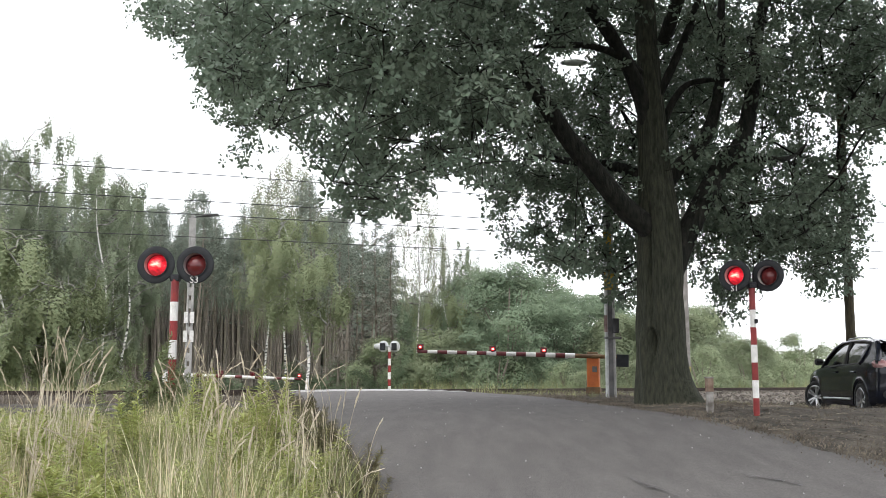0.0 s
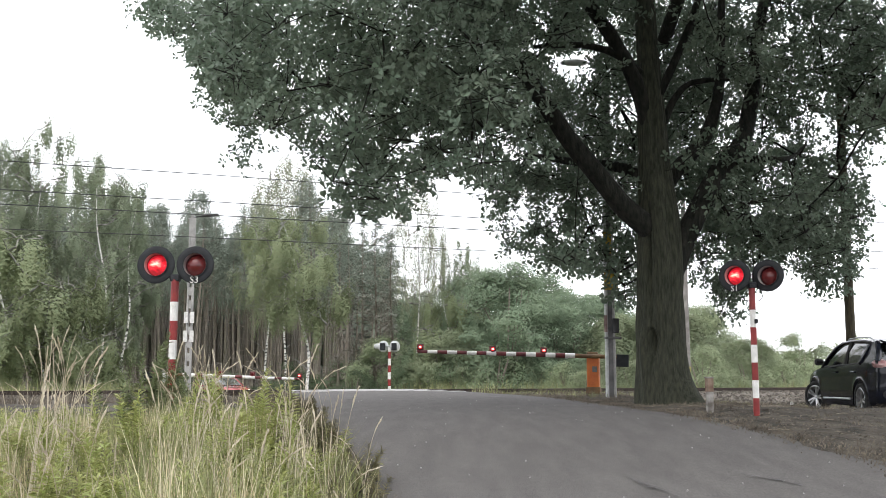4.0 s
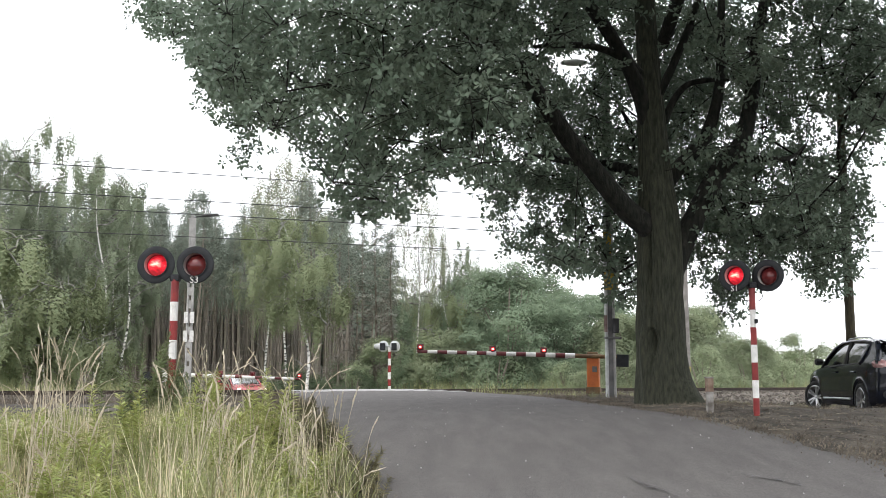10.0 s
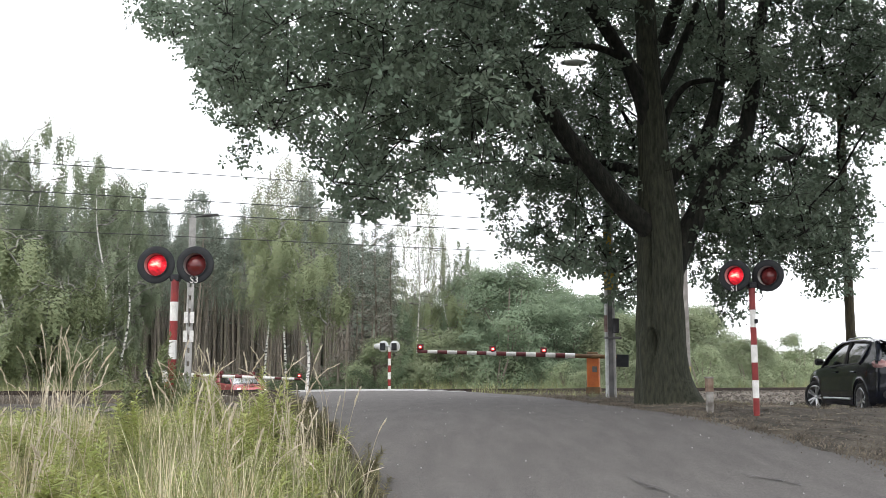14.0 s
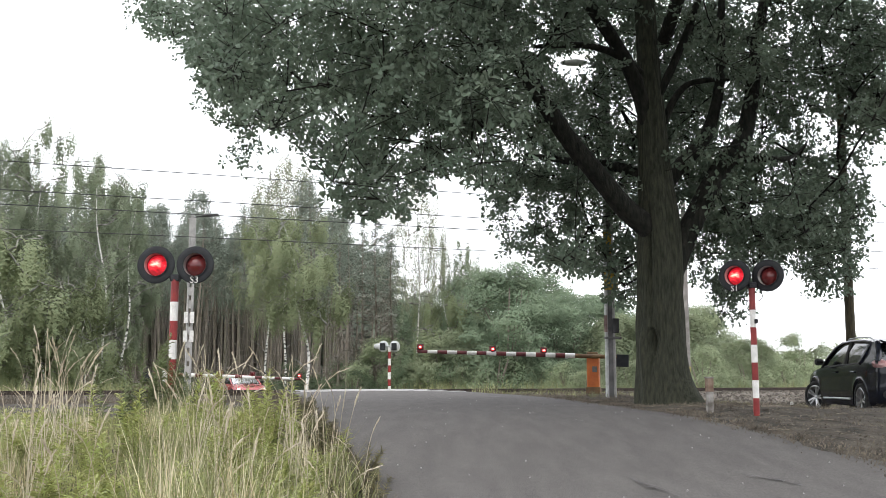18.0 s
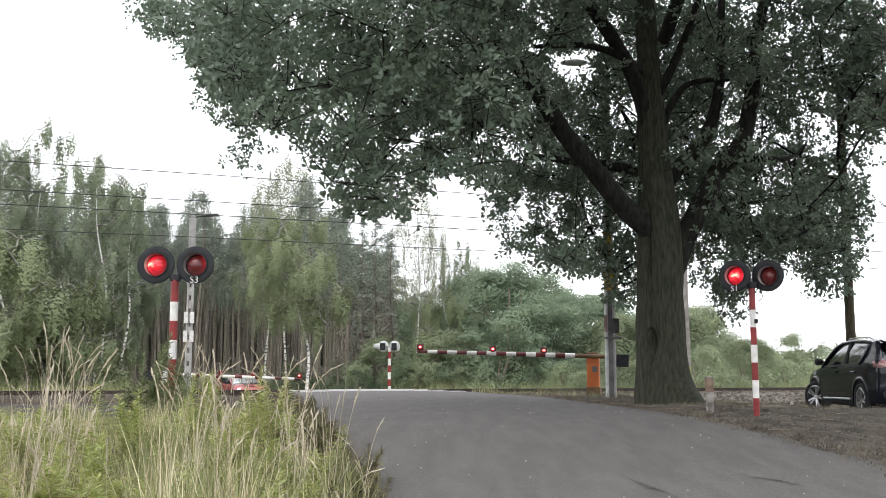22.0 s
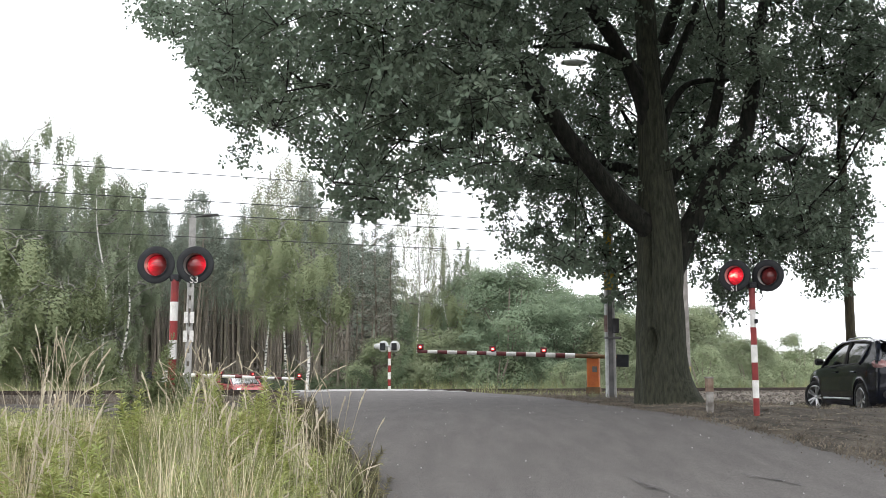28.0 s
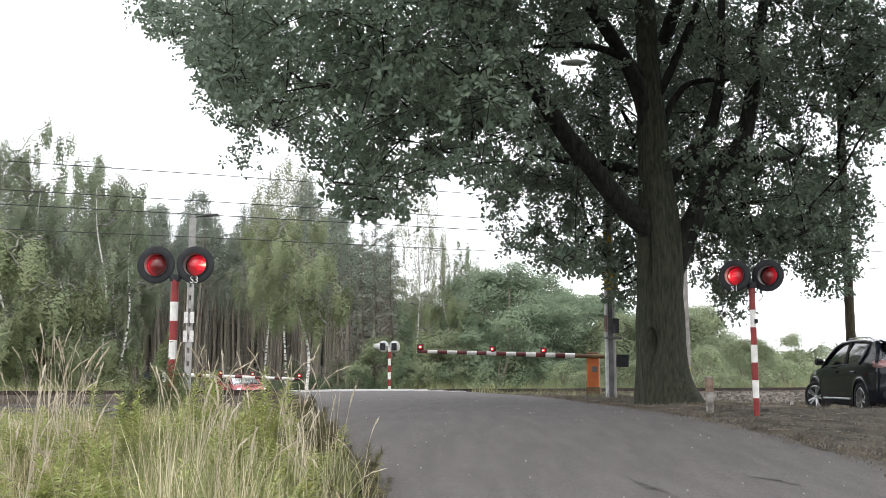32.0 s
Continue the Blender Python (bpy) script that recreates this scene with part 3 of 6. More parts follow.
# pale concrete panels that carry the road over the rails
slab = Geo().box((1.26, 0.57, 0.12), bevel=0.08).mesh("crossing_panel", CONCRETE)
edge_slab = Geo().box((0.5, 0.57, 0.12), bevel=0.08).mesh("crossing_panel", CONCRETE)
for i in range(40):
    u = 1.0 + i * 0.6
    for s, data in ((0.0, slab), (-1.12, edge_slab), (1.12, edge_slab)):
        x, y = along(s, u)
        if lerp_table(LEFT_EDGE, y) + 0.1 < x < lerp_table(RIGHT_EDGE, y) - 0.1:
            part("crossing_panel", data, None, road, m=pose(x, y, road_z(x, y) - 0.045, 0, 0, 112.5))

# loose stones on the flanks of the ballast
rng = np.random.default_rng(11)
OCTA = np.array(((1, 0, 0), (-1, 0, 0), (0, 1, 0), (0, -1, 0), (0, 0, 0.8), (0, 0, -0.8)))
OCTF = np.array(((0, 2, 4), (2, 1, 4), (1, 3, 4), (3, 0, 4), (2, 0, 5), (1, 2, 5), (3, 1, 5), (0, 3, 5)))


def stones(name, label, places, size, material):
    n = len(places)
    u, v, w = frames_for(0.2, n, rng)
    s = size * rng.uniform(0.5, 1.5, size=(n, 6, 1))
    verts = places[:, None, :] + s * (OCTA[None, :, 0:1] * u[:, None] + OCTA[None, :, 1:2] * v[:, None] + OCTA[None, :, 2:3] * w[:, None])
    faces = (np.arange(n)[:, None, None] * 6 + OCTF[None]).reshape(-1, 3)
    return tagged(new(name, fast_mesh(name, verts.reshape(-1, 3), faces, material)), label, "stones", kind="stuff")


pl = []
while len(pl) < 17000:
    u, s = rng.uniform(-6, 42), rng.uniform(-4.6, 0.6)
    x, y = along(s, u)
    if road_share(x, y) > 0.0:
        continue
    dz = np.interp(abs(s), (0, 1.5, 1.75, 2.5, 3.6, 4.6), (0, 0, -0.12, -0.34, -0.6, -0.8))
    pl.append((x, y, max(-0.07 + incline(u) + dz, height(x, y))))
for i in range(11000):
    u, s = rng.uniform(14, 40), rng.uniform(-13, -2.4)
    x, y = along(s, u)
    if road_share(x, y) <= 0.0 and noise.noise((x * 0.6, y * 0.6, 3)) > -0.25:
        pl.append((x, y, height(x, y) + 0.01))
stones("ballast_stones", "loose grey-brown stones along the track", np.array(pl), 0.045, GRAVEL)


# ---- signals, barriers, poles ----
def letters(text, size, material, parent, m, name="lettering"):
    cu = bpy.data.curves.new(name, "FONT")
    cu.body, cu.size, cu.align_x, cu.extrude = text, size, "CENTER", 0.002
    tmp = new(name, cu)
    me = bpy.data.meshes.new_from_object(tmp)
    bpy.data.objects.remove(tmp)
    me.materials.clear()
    me.materials.append(material)
    return part(name, me, material, parent, "white stencilled letters", m)


def globe_mesh(r, lit):
    """A turning lamp globe, whose glow fades from its lit front to its dark back."""
    n, rings = 28, 14
    profile = [(r * math.sin(math.pi * i / rings), r * math.cos(math.pi * i / rings)) for i in range(rings + 1)]
    return Geo().lathe(profile, n).mesh("lamp_globe", lit)


GLOBE, GLOBE_SMALL = globe_mesh(0.16, LIT), globe_mesh(0.042, LIT_SMALL)
FACE = pose(0, 0, 0, 90, 0, 0)                    # lathes along z turned to face -y


def signal_head(parent, x, z, turn, size, text="", deep=0.135, set_in=0.068):
    m = pose(x, 0, z, -2, 0, turn) @ Matrix.Diagonal((size, size, size, 1))
    board = part("backboard", Geo().lathe(((0.168, -0.03), (0.22, -0.03), (0.26, -0.012), (0.27, 0.0), (0.268, 0.008), (0.255, 0.014), (0.176, 0.022), (0.168, 0.018), (0.168, -0.03)), 44, FACE), BLACK, parent, "round black backing disc", m)
    part("visor", Geo().lathe(((0.17, 0.018), (0.172, deep - 0.005), (0.176, deep), (0.166, deep), (0.163, deep - 0.005), (0.162, 0.018)), 36, FACE), BLACK, board)
    part("visor_lining", Geo().lathe(((0.1605, -0.16), (0.1615, deep - 0.007)), 36, FACE), VISOR, board, "pale inside of the visor")
    part("lamp_housing", Geo().lathe(((0.0, -0.22), (0.12, -0.22), (0.155, -0.18), (0.165, -0.03)), 28, FACE), BLACK, board)
    globe = part("lamp_globe", GLOBE, None, board, "red glass lamp globe, flashing", pose(0, set_in, 0))
    if text:
        letters(text, 0.135, LETTER, board, pose(0.0, -0.03, -0.262, 88, 0, 0))
    return board, globe


def road_signal(m, top, bands, names, spacing, turn, size, label, text_side, deep, set_in, thick=0.056):
    ob = thing("road_signal", m, label, "signal", "crossing signals")
    z = 0.0
    for k, (h, colour) in enumerate(bands):
        part("pole_band", Geo().tube(((0, 0, z), (0, 0, z + h)), (thick, thick), 20), colour, ob)
        z += h
    part("pole_cap", Geo().lathe(((0.06, 0.0), (0.06, 0.03), (0.03, 0.05), (0.0, 0.05)), 20, pose(0, 0, z)), BLACK, ob)
    part("crossarm", Geo().tube(((-spacing / 2 + 0.13, 0.13, z + 0.06), (0, 0.04, z + 0.02), (spacing / 2 - 0.13, 0.13, z + 0.06)), (0.028, 0.032, 0.028), 12), BLACK, ob)
    part("bracket", Geo().box((0.13, 0.13, 0.1), pose(0, 0.01, z + 0.02), 0.15), BLACK, ob)
    part("foot", Geo().lathe(((0.1, -0.15), (0.1, -0.01), (0.058, 0.0)), 16), DARKCONC, ob)
    globes = []
    for k, side in enumerate((-1, 1)):
        globes.append(signal_head(ob, side * spacing / 2, top, turn, size, names if k == text_side else "", deep, set_in)[1])
    return ob, globes


def cable(parent, pts, r, name="cable", material=BLACK):
    cu = Geo().tube(pts, [r] * len(pts), 6)
    return part(name, cu, material, parent)


S3Z = height(-3.83, 13.5) - 0.02
signal_s3, globes_s3 = road_signal(pose(-3.82, 13.5, S3Z), 2.17 - S3Z, ((1.96 - S3Z - 0.32 - 0.27 * 3, RED), (0.27, WHITE), (0.27, RED), (0.27, WHITE), (0.32, RED)), "S3", 0.56, -1, 1.0,
                                   "red-and-white banded flashing signal standing in tall grass", 1, 0.04, 0.135)
part("cable_box", Geo().box((0.07, 0.1, 0.16), pose(-0.085, 0, 0.62), 0.1), WHITE, signal_s3, "small white cable box")
part("clamp", Geo().box((0.16, 0.15, 0.04), pose(-0.02, 0, 0.45), 0.1), MAROON, signal_s3)
S1Z = height(4.79, 14.7) - 0.02
signal_s1, globes_s1 = road_signal(pose(4.79, 14.7, S1Z), 2.13 - S1Z, ((0.25 - S1Z, RED), (0.27, WHITE), (0.27, RED), (0.27, WHITE), (0.27, RED), (0.27, WHITE), (0.36, RED)), "S1", 0.515, -37, 0.93,
                                   "red-and-white banded flashing signal on bare soil", 0, 0.04, 0.165, 0.048)
cable(signal_s1, ((0.05, -0.03, 1.95 - S1Z), (0.13, -0.04, 1.9 - S1Z), (0.15, -0.04, 1.8 - S1Z), (0.1, -0.05, 1.74 - S1Z), (0.055, -0.05, 1.73 - S1Z)), 0.007)
part("clamp", Geo().box((0.05, 0.04, 0.07), pose(0.03, -0.06, 1.42 - S1Z), 0.1), BLACK, signal_s1)

# the signal beyond the track, seen from behind
sz = height(-2.35, 42)
far = thing("road_signal", pose(-2.35, 42, sz), "small banded signal beyond the track, seen from behind", "signal", "crossing signals")
z, k = 0.0, 0
while z < 2.3:
    h = min(0.3, 2.3 - z)
    part("pole_band", Geo().tube(((0, 0, z), (0, 0, z + h)), (0.07, 0.07), 14), (RED, WHITE)[k % 2], far)
    z, k = z + h, k + 1
part("crossarm", Geo().tube(((-0.32, 0, 2.34), (0.32, 0, 2.34)), (0.03, 0.03), 10), GREYPAINT, far)
for x in (-0.27, 0.23):
    hd = part("head_rear", Geo().lathe(((0.0, 0.06), (0.18, 0.06), (0.235, 0.03), (0.25, 0.0), (0.22, -0.02), (0.0, -0.03)), 28, pose(x, 0, 1.62 - sz, 90, 0, 25)), GREYPAINT, far, "light grey back of the signal head")
    part("lamp_box", Geo().box((0.23, 0.16, 0.32), pose(x - 0.03, -0.12, 1.61 - sz, 0, 0, 12), 0.15), BLACK, hd)
part("side_visor", Geo().lathe(((0.0, -0.02), (0.12, -0.02), (0.12, 0.18), (0.07, 0.27), (0.0, 0.28)), 18, pose(-0.42, 0.05, 1.63 - sz, 0, -90, 0)), GREYPAINT, far)


def barrier(m, length, lift, yaw, bands, pale, dark, lamp_at, label, weight=True, rotate=0.0, d=-1, share=0.5):
    """A barrier drive cabinet with its boom lying closed; the boom runs to x times d."""
    ob = thing("crossing_barrier", m, label, "barrier", "crossing barriers")
    body = part("cabinet", Geo().box((0.34, 0.36, 0.9), pose(0, 0, 0.55, 0, 0, rotate), 0.06), ORANGE, ob, "orange sheet-metal drive cabinet")
    part("cabinet_door", Geo().box((0.27, 0.012, 0.72), pose(0, 0, 0.56, 0, 0, rotate) @ pose(0.02, -0.184, 0), 0.2), ORANGE, body)
    part("plate", Geo().box((0.13, 0.008, 0.16), pose(0, 0, 0.62, 0, 0, rotate) @ pose(0.05, -0.194, 0), 0.1), DARKCONC, body, "small dark plate on the door")
    part("base", Geo().box((0.4, 0.42, 0.2), pose(0, 0, 0.03, 0, 0, rotate), 0.1), OLIVE, ob, "dull brown base flange")
    part("cap", Geo().box((0.42, 0.44, 0.05), pose(0, 0, 1.02, 0, 0, rotate), 0.2), OLIVE, ob)
    part("hinge_block", Geo().box((0.3, 0.16, 0.16), pose(-0.02, 0.0, 1.03), 0.15), OLIVE, ob)
    boom = part("boom", Geo().tube(((-d * 0.62, 0, 0), (d * 0.55, 0, 0)), (0.055, 0.06), 12), OLIVE, ob, "boom across the road with red and white bands", pose(0, -0.24, 0.98, 0, lift, yaw))
    if weight:
        part("counterweight", Geo().box((0.34, 0.12, 0.34), pose(-d * 0.78, 0.0, -0.1), 0.08), BLACK, boom)
        part("weight_arm", Geo().box((0.5, 0.05, 0.07), pose(-d * 0.6, 0, -0.02), 0.1), OLIVE, boom)
    step = (length - 0.55) / bands * 2
    for i in range(bands):
        a = 0.55 + (i // 2) * step + (i % 2) * step * share
        b = 0.55 + (i // 2) * step + (share if i % 2 == 0 else 1) * step
        r0, r1 = 0.075 - 0.03 * a / length, 0.075 - 0.03 * b / length
        part("boom_band", Geo().tube(((d * a, 0, 0), (d * b, 0, 0)), (r0, r1), 12), pale if i % 2 == 0 else dark, boom)
    globes = []
    for k, at in enumerate(lamp_at):
        box = part("boom_lamp", Geo().box((0.19, 0.09, 0.22), pose(d * at, 0.03, 0.1), 0.12).lathe(((0.085, -0.03), (0.085, 0.01), (0.06, 0.03), (0.058, 0.06), (0.05, 0.06), (0.05, 0.0)), 18, pose(d * at, -0.03, 0.12, 90, 0, 0)), MAROON, boom)
        globes.append(part("lamp_globe", GLOBE_SMALL, None, box, "small red lamp", pose(d * at, -0.05, 0.12)))
    return ob, boom, globes


bz = height(4.24, 27.0)
_, _, globes_near = barrier(pose(4.24, 27.0, 0.04), 4.95, 1.6, 0, 16, WHITE, MAROON, (1.42, 2.85, 4.88),
                                               "orange level-crossing barrier with its banded boom lowered", rotate=-14)
bz = height(-10.0, 36)
_, boom_far, globes_far = barrier(pose(-10.3, 36.2, bz), 5.0, 0, 0, 12, WHITE, MAROON, (1.95, 3.15, 4.92),
                                            "farther level-crossing barrier with its banded boom lowered", rotate=10, d=1, share=0.64)
boom_far.matrix_basis = pose(0, -0.24, 0.45 - bz, 0, 2.0, 0)


# ---- poles and wires ----
def h_pole(m, h, w0, w1, material, label, slots=10):
    """A concrete pole of two flanges joined by rungs, with openings between."""
    ob = thing("concrete_pole", m, label, "pole")
    for side in (-1, 1):
        part("flange", Geo().tube(((side * w0 * 0.36, 0, -0.3), (side * w1 * 0.36, 0, h)), (w0 * (0.19 if side < 0 else 0.14), w1 * 0.17), 8), GREYPAINT if side < 0 else CONCRETE, ob)
    # web in darker concrete than the flanges, to paint the recess in shade
    part("web", Geo().box((w0 * 0.46, w0 * 0.2, h), pose(0, 0, h / 2 - 0.2), 0.05), DARKCONC, ob, "recessed web, its shade put into a darker concrete")
    for i in range(slots):
        z = 1.2 + (h - 1.4) * i / (slots - 1)
        w = w0 + (w1 - w0) * z / h
        # rung coloured near-black in place of the shade between the flanges
        part("rung", Geo().box((w * 0.62, w * 0.26, (h - 1.4) / slots * 0.55), pose(0, 0.02, z), 0.08), RECESS, ob)
    return ob


lamp_pole = h_pole(pose(4.21, 24, height(4.21, 24) - 0.02), 8.3, 0.265, 0.22, CONCRETE, "grey concrete pole with a street lamp beside the road")
part("cable_box", Geo().box((0.15, 0.14, 0.36), pose(0.12, -0.12, 1.8), 0.06), RECESS, lamp_pole, "grey cable box on the pole")
part("warning_plate", Geo().box((0.08, 0.02, 0.42), pose(-0.13, -0.14, 1.85), 0.1), mat("faded_pink_plate", (0.2, 0.13, 0.12), (0.32, 0.23, 0.21), scale=8), lamp_pole)
part("collar", Geo().box((0.4, 0.3, 0.05), pose(0.05, -0.05, 1.5), 0.1), DARKCONC, lamp_pole)
part("sign", Geo().box((0.34, 0.03, 0.5), pose(0.02, -0.17, 2.95), 0.08), YELLOW, lamp_pole, "dull yellow plate on the pole")
part("sign", Geo().box((0.2, 0.03, 0.55), pose(-0.06, -0.17, 3.9), 0.08), YELLOW, lamp_pole, "dull yellow plate on the pole")
part("lamp_arm", Geo().tube(((0, 0, 8.0), (-0.05, -0.1, 8.35), (-0.3, -0.25, 8.5), (-0.55, -0.35, 8.55)), (0.035, 0.035, 0.03, 0.028), 10), STEEL, lamp_pole)
part("lamp_head", Geo().lathe(((0.0, -0.38), (0.06, -0.36), (0.1, -0.2), (0.125, 0.05), (0.1, 0.28), (0.05, 0.38), (0.0, 0.39)), 20, pose(-0.86, -0.46, 8.50, 0, 84, 20) @ Matrix.Diagonal((0.75, 1.05, 1, 1))), WHITE, lamp_pole, "pale grey street lamp head")

wood_pole = thing("wooden_pole", pose(10.25, 24, height(10.25, 24)), "brown wooden wire pole behind the parked car", "pole")
part("shaft", Geo().tube(((0, 0, -0.3), (0.02, 0, 3), (0.05, 0, 8.2)), (0.125, 0.115, 0.09), 14), WOOD, wood_pole)
part("cross_arm", Geo().box((1.5, 0.09, 0.1), pose(0.05, -0.1, 7.7), 0.1), WOOD, wood_pole)
for x in (-0.65, -0.3, 0.35, 0.7):
    part("insulator", Geo().lathe(((0.0, 0.0), (0.04, 0.0), (0.045, 0.05), (0.02, 0.06), (0.04, 0.08), (0.03, 0.13), (0.0, 0.14)), 12, pose(x, -0.1, 7.76)), WHITE, wood_pole)

grey_pole = thing("mast", pose(9.21, 36, -0.1), "slim grey concrete mast by the track", "mast", "masts")
part("shaft", Geo().tube(((0, 0, -0.3), (0, 0, 7.4)), (0.105, 0.085), 12), SLEEPER, grey_pole)
part("arm", Geo().tube(((0, 0, 6.9), (-0.8, -1.9, 6.7)), (0.04, 0.035), 8), STEEL, grey_pole)

mast = thing("mast", pose(-8.15, 30.6, -0.05), "pale lattice-slotted catenary mast with white plates", "mast", "masts")
for side in (-1, 1):
    part("flange", Geo().box((0.055, 0.12, 5.7), pose(side * 0.07, 0, 2.75), 0.1), CONCRETE, mast)
for i in range(11):
    part("batten", Geo().box((0.09, 0.1, 0.26), pose(0, 0, 0.25 + 0.42 * i), 0.08), CONCRETE, mast)
part("web", Geo().box((0.09, 0.08, 1.2), pose(0, 0, 5.1), 0.05), CONCRETE, mast)
for z, x in ((2.35, -0.1), (2.35, 0.1), (1.75, -0.1), (1.75, 0.1)):
    part("plate", Geo().box((0.13, 0.02, 0.36), pose(x, -0.08, z), 0.08), WHITE, mast, "white enamel plate")
part("cap_arm", Geo().tube(((-0.1, 0, 5.6), (0.3, -0.05, 5.64), (0.4, -0.05, 5.66), (0.85, -0.1, 5.68)), (0.025, 0.025, 0.05, 0.045), 10), PLASTIC, mast)


def wire(s, z0, sag, label, r=0.012, u0=-40, u1=90, span=62, shift=0.0):
    pts, n = [], 60
    for i in range(n + 1):
        u = u0 + (u1 - u0) * i / n
        x, y = along(s, u)
        f = ((u - 6 - shift) / span) % 1
        pts.append((x, y, z0 + 0.006 * u - sag * 4 * f * (1 - f)))
    ob = part("overhead_wire", Geo().tube(pts, [r] * len(pts), 6), WIRE, None)
    return tagged(ob, label, "wire", "overhead wires")


wire(0.0, 6.66, 0.05, "upper messenger wire over the track", 0.013)
wire(0.3, 5.86, 0.03, "contact wire over the track", 0.013)
wire(0.0, 5.38, 0.02, "contact wire over the track", 0.014)
wire(1.2, 4.83, 0.04, "low feeder wire along the track", 0.012)


# ---- small things on the right-hand verge ----
POSTMAT = mat("stained_old_concrete", (0.13, 0.115, 0.1), (0.4, 0.385, 0.36), scale=7, bump=0.006)
post = thing("marker_post", pose(4.3, 15.5, height(4.3, 15.5) - 0.06), "short chipped concrete marker post on bare soil", "post")
part("shaft", Geo().box((0.09, 0.09, 0.44), pose(0, 0, 0.2, 0, 1, 12), 0.06), POSTMAT, post)
part("head", Geo().box((0.105, 0.105, 0.24), pose(0, 0, 0.52, 0, 1, 12), 0.06), mat("weathered_brown_paint", (0.12, 0.06, 0.04), (0.27, 0.2, 0.15), scale=9), post, "brown painted head")
part("rim", Geo().box((0.118, 0.118, 0.025), pose(0, 0, 0.625, 0, 1, 12), 0.2), POSTMAT, post)
stub = thing("marker_post", pose(8.05, 22.2, height(8.05, 22.2)), "tiny white-capped survey peg in dry grass", "post")
part("shaft", Geo().tube(((0, 0, -0.1), (0, 0, 0.16)), (0.025, 0.025), 8), WOOD, stub)
part("cap", Geo().lathe(((0.035, 0.0), (0.04, 0.04), (0.02, 0.07), (0.0, 0.07)), 10, pose(0, 0, 0.15)), WHITE, stub)
tagp = thing("marker_plate", pose(5.19, 20.2, height(5.19, 20.2)), "small yellow plate on a thin peg by the trunk", "marker")
part("peg", Geo().tube(((0, 0, -0.05), (0, 0, 0.62)), (0.012, 0.012), 6), STEEL, tagp)
part("plate", Geo().box((0.085, 0.012, 0.11), pose(0, 0, 0.68), 0.1), mat("faded_yellow_plate", (0.46, 0.40, 0.16), (0.58, 0.52, 0.24), scale=9), tagp)


# ---- cars ----
def loft(sections, close=True):
    g = Geo()
    n = len(sections[0])
    verts = [p for s in sections for p in s]
    faces = [(i * n + j, i * n + j + 1, (i + 1) * n + j + 1, (i + 1) * n + j) for i in range(len(sections) - 1) for j in range(n - 1)]
    if close:
        faces += [tuple(range(n)), tuple(range((len(sections) - 1) * n, len(sections) * n))]
    return g.add(verts, faces)


def mirrored(half):
    """From points on the +y side, bottom to top, to a whole section."""
    return [(x, -y, z) for x, y, z in half] + [(x, y, z) for x, y, z in reversed(half)]


# stations along a hatchback, front at -x: x, half width, sill, shoulder height, belt height
BODY = ((-2.12, 0.52, 0.34, 0.52, 0.60), (-2.05, 0.70, 0.24, 0.58, 0.70), (-1.85, 0.84, 0.2, 0.66, 0.80), (-1.5, 0.885, 0.2, 0.72, 0.89), (-1.0, 0.90, 0.2, 0.78, 0.96),
        (-0.4, 0.905, 0.2, 0.80, 0.97), (0.4, 0.905, 0.2, 0.83, 1.0), (1.1, 0.905, 0.2, 0.87, 1.04), (1.6, 0.89, 0.22, 0.9, 1.07), (1.95, 0.83, 0.28, 0.9, 1.06), (2.1, 0.7, 0.36, 0.86, 1.0))
ROOF = ((-1.05, 0.78, 0.95), (-0.75, 0.745, 1.14), (-0.35, 0.70, 1.36), (-0.05, 0.67, 1.455), (0.5, 0.66, 1.5), (1.1, 0.645, 1.485), (1.6, 0.62, 1.42), (1.8, 0.66, 1.25), (2.0, 0.73, 1.03))


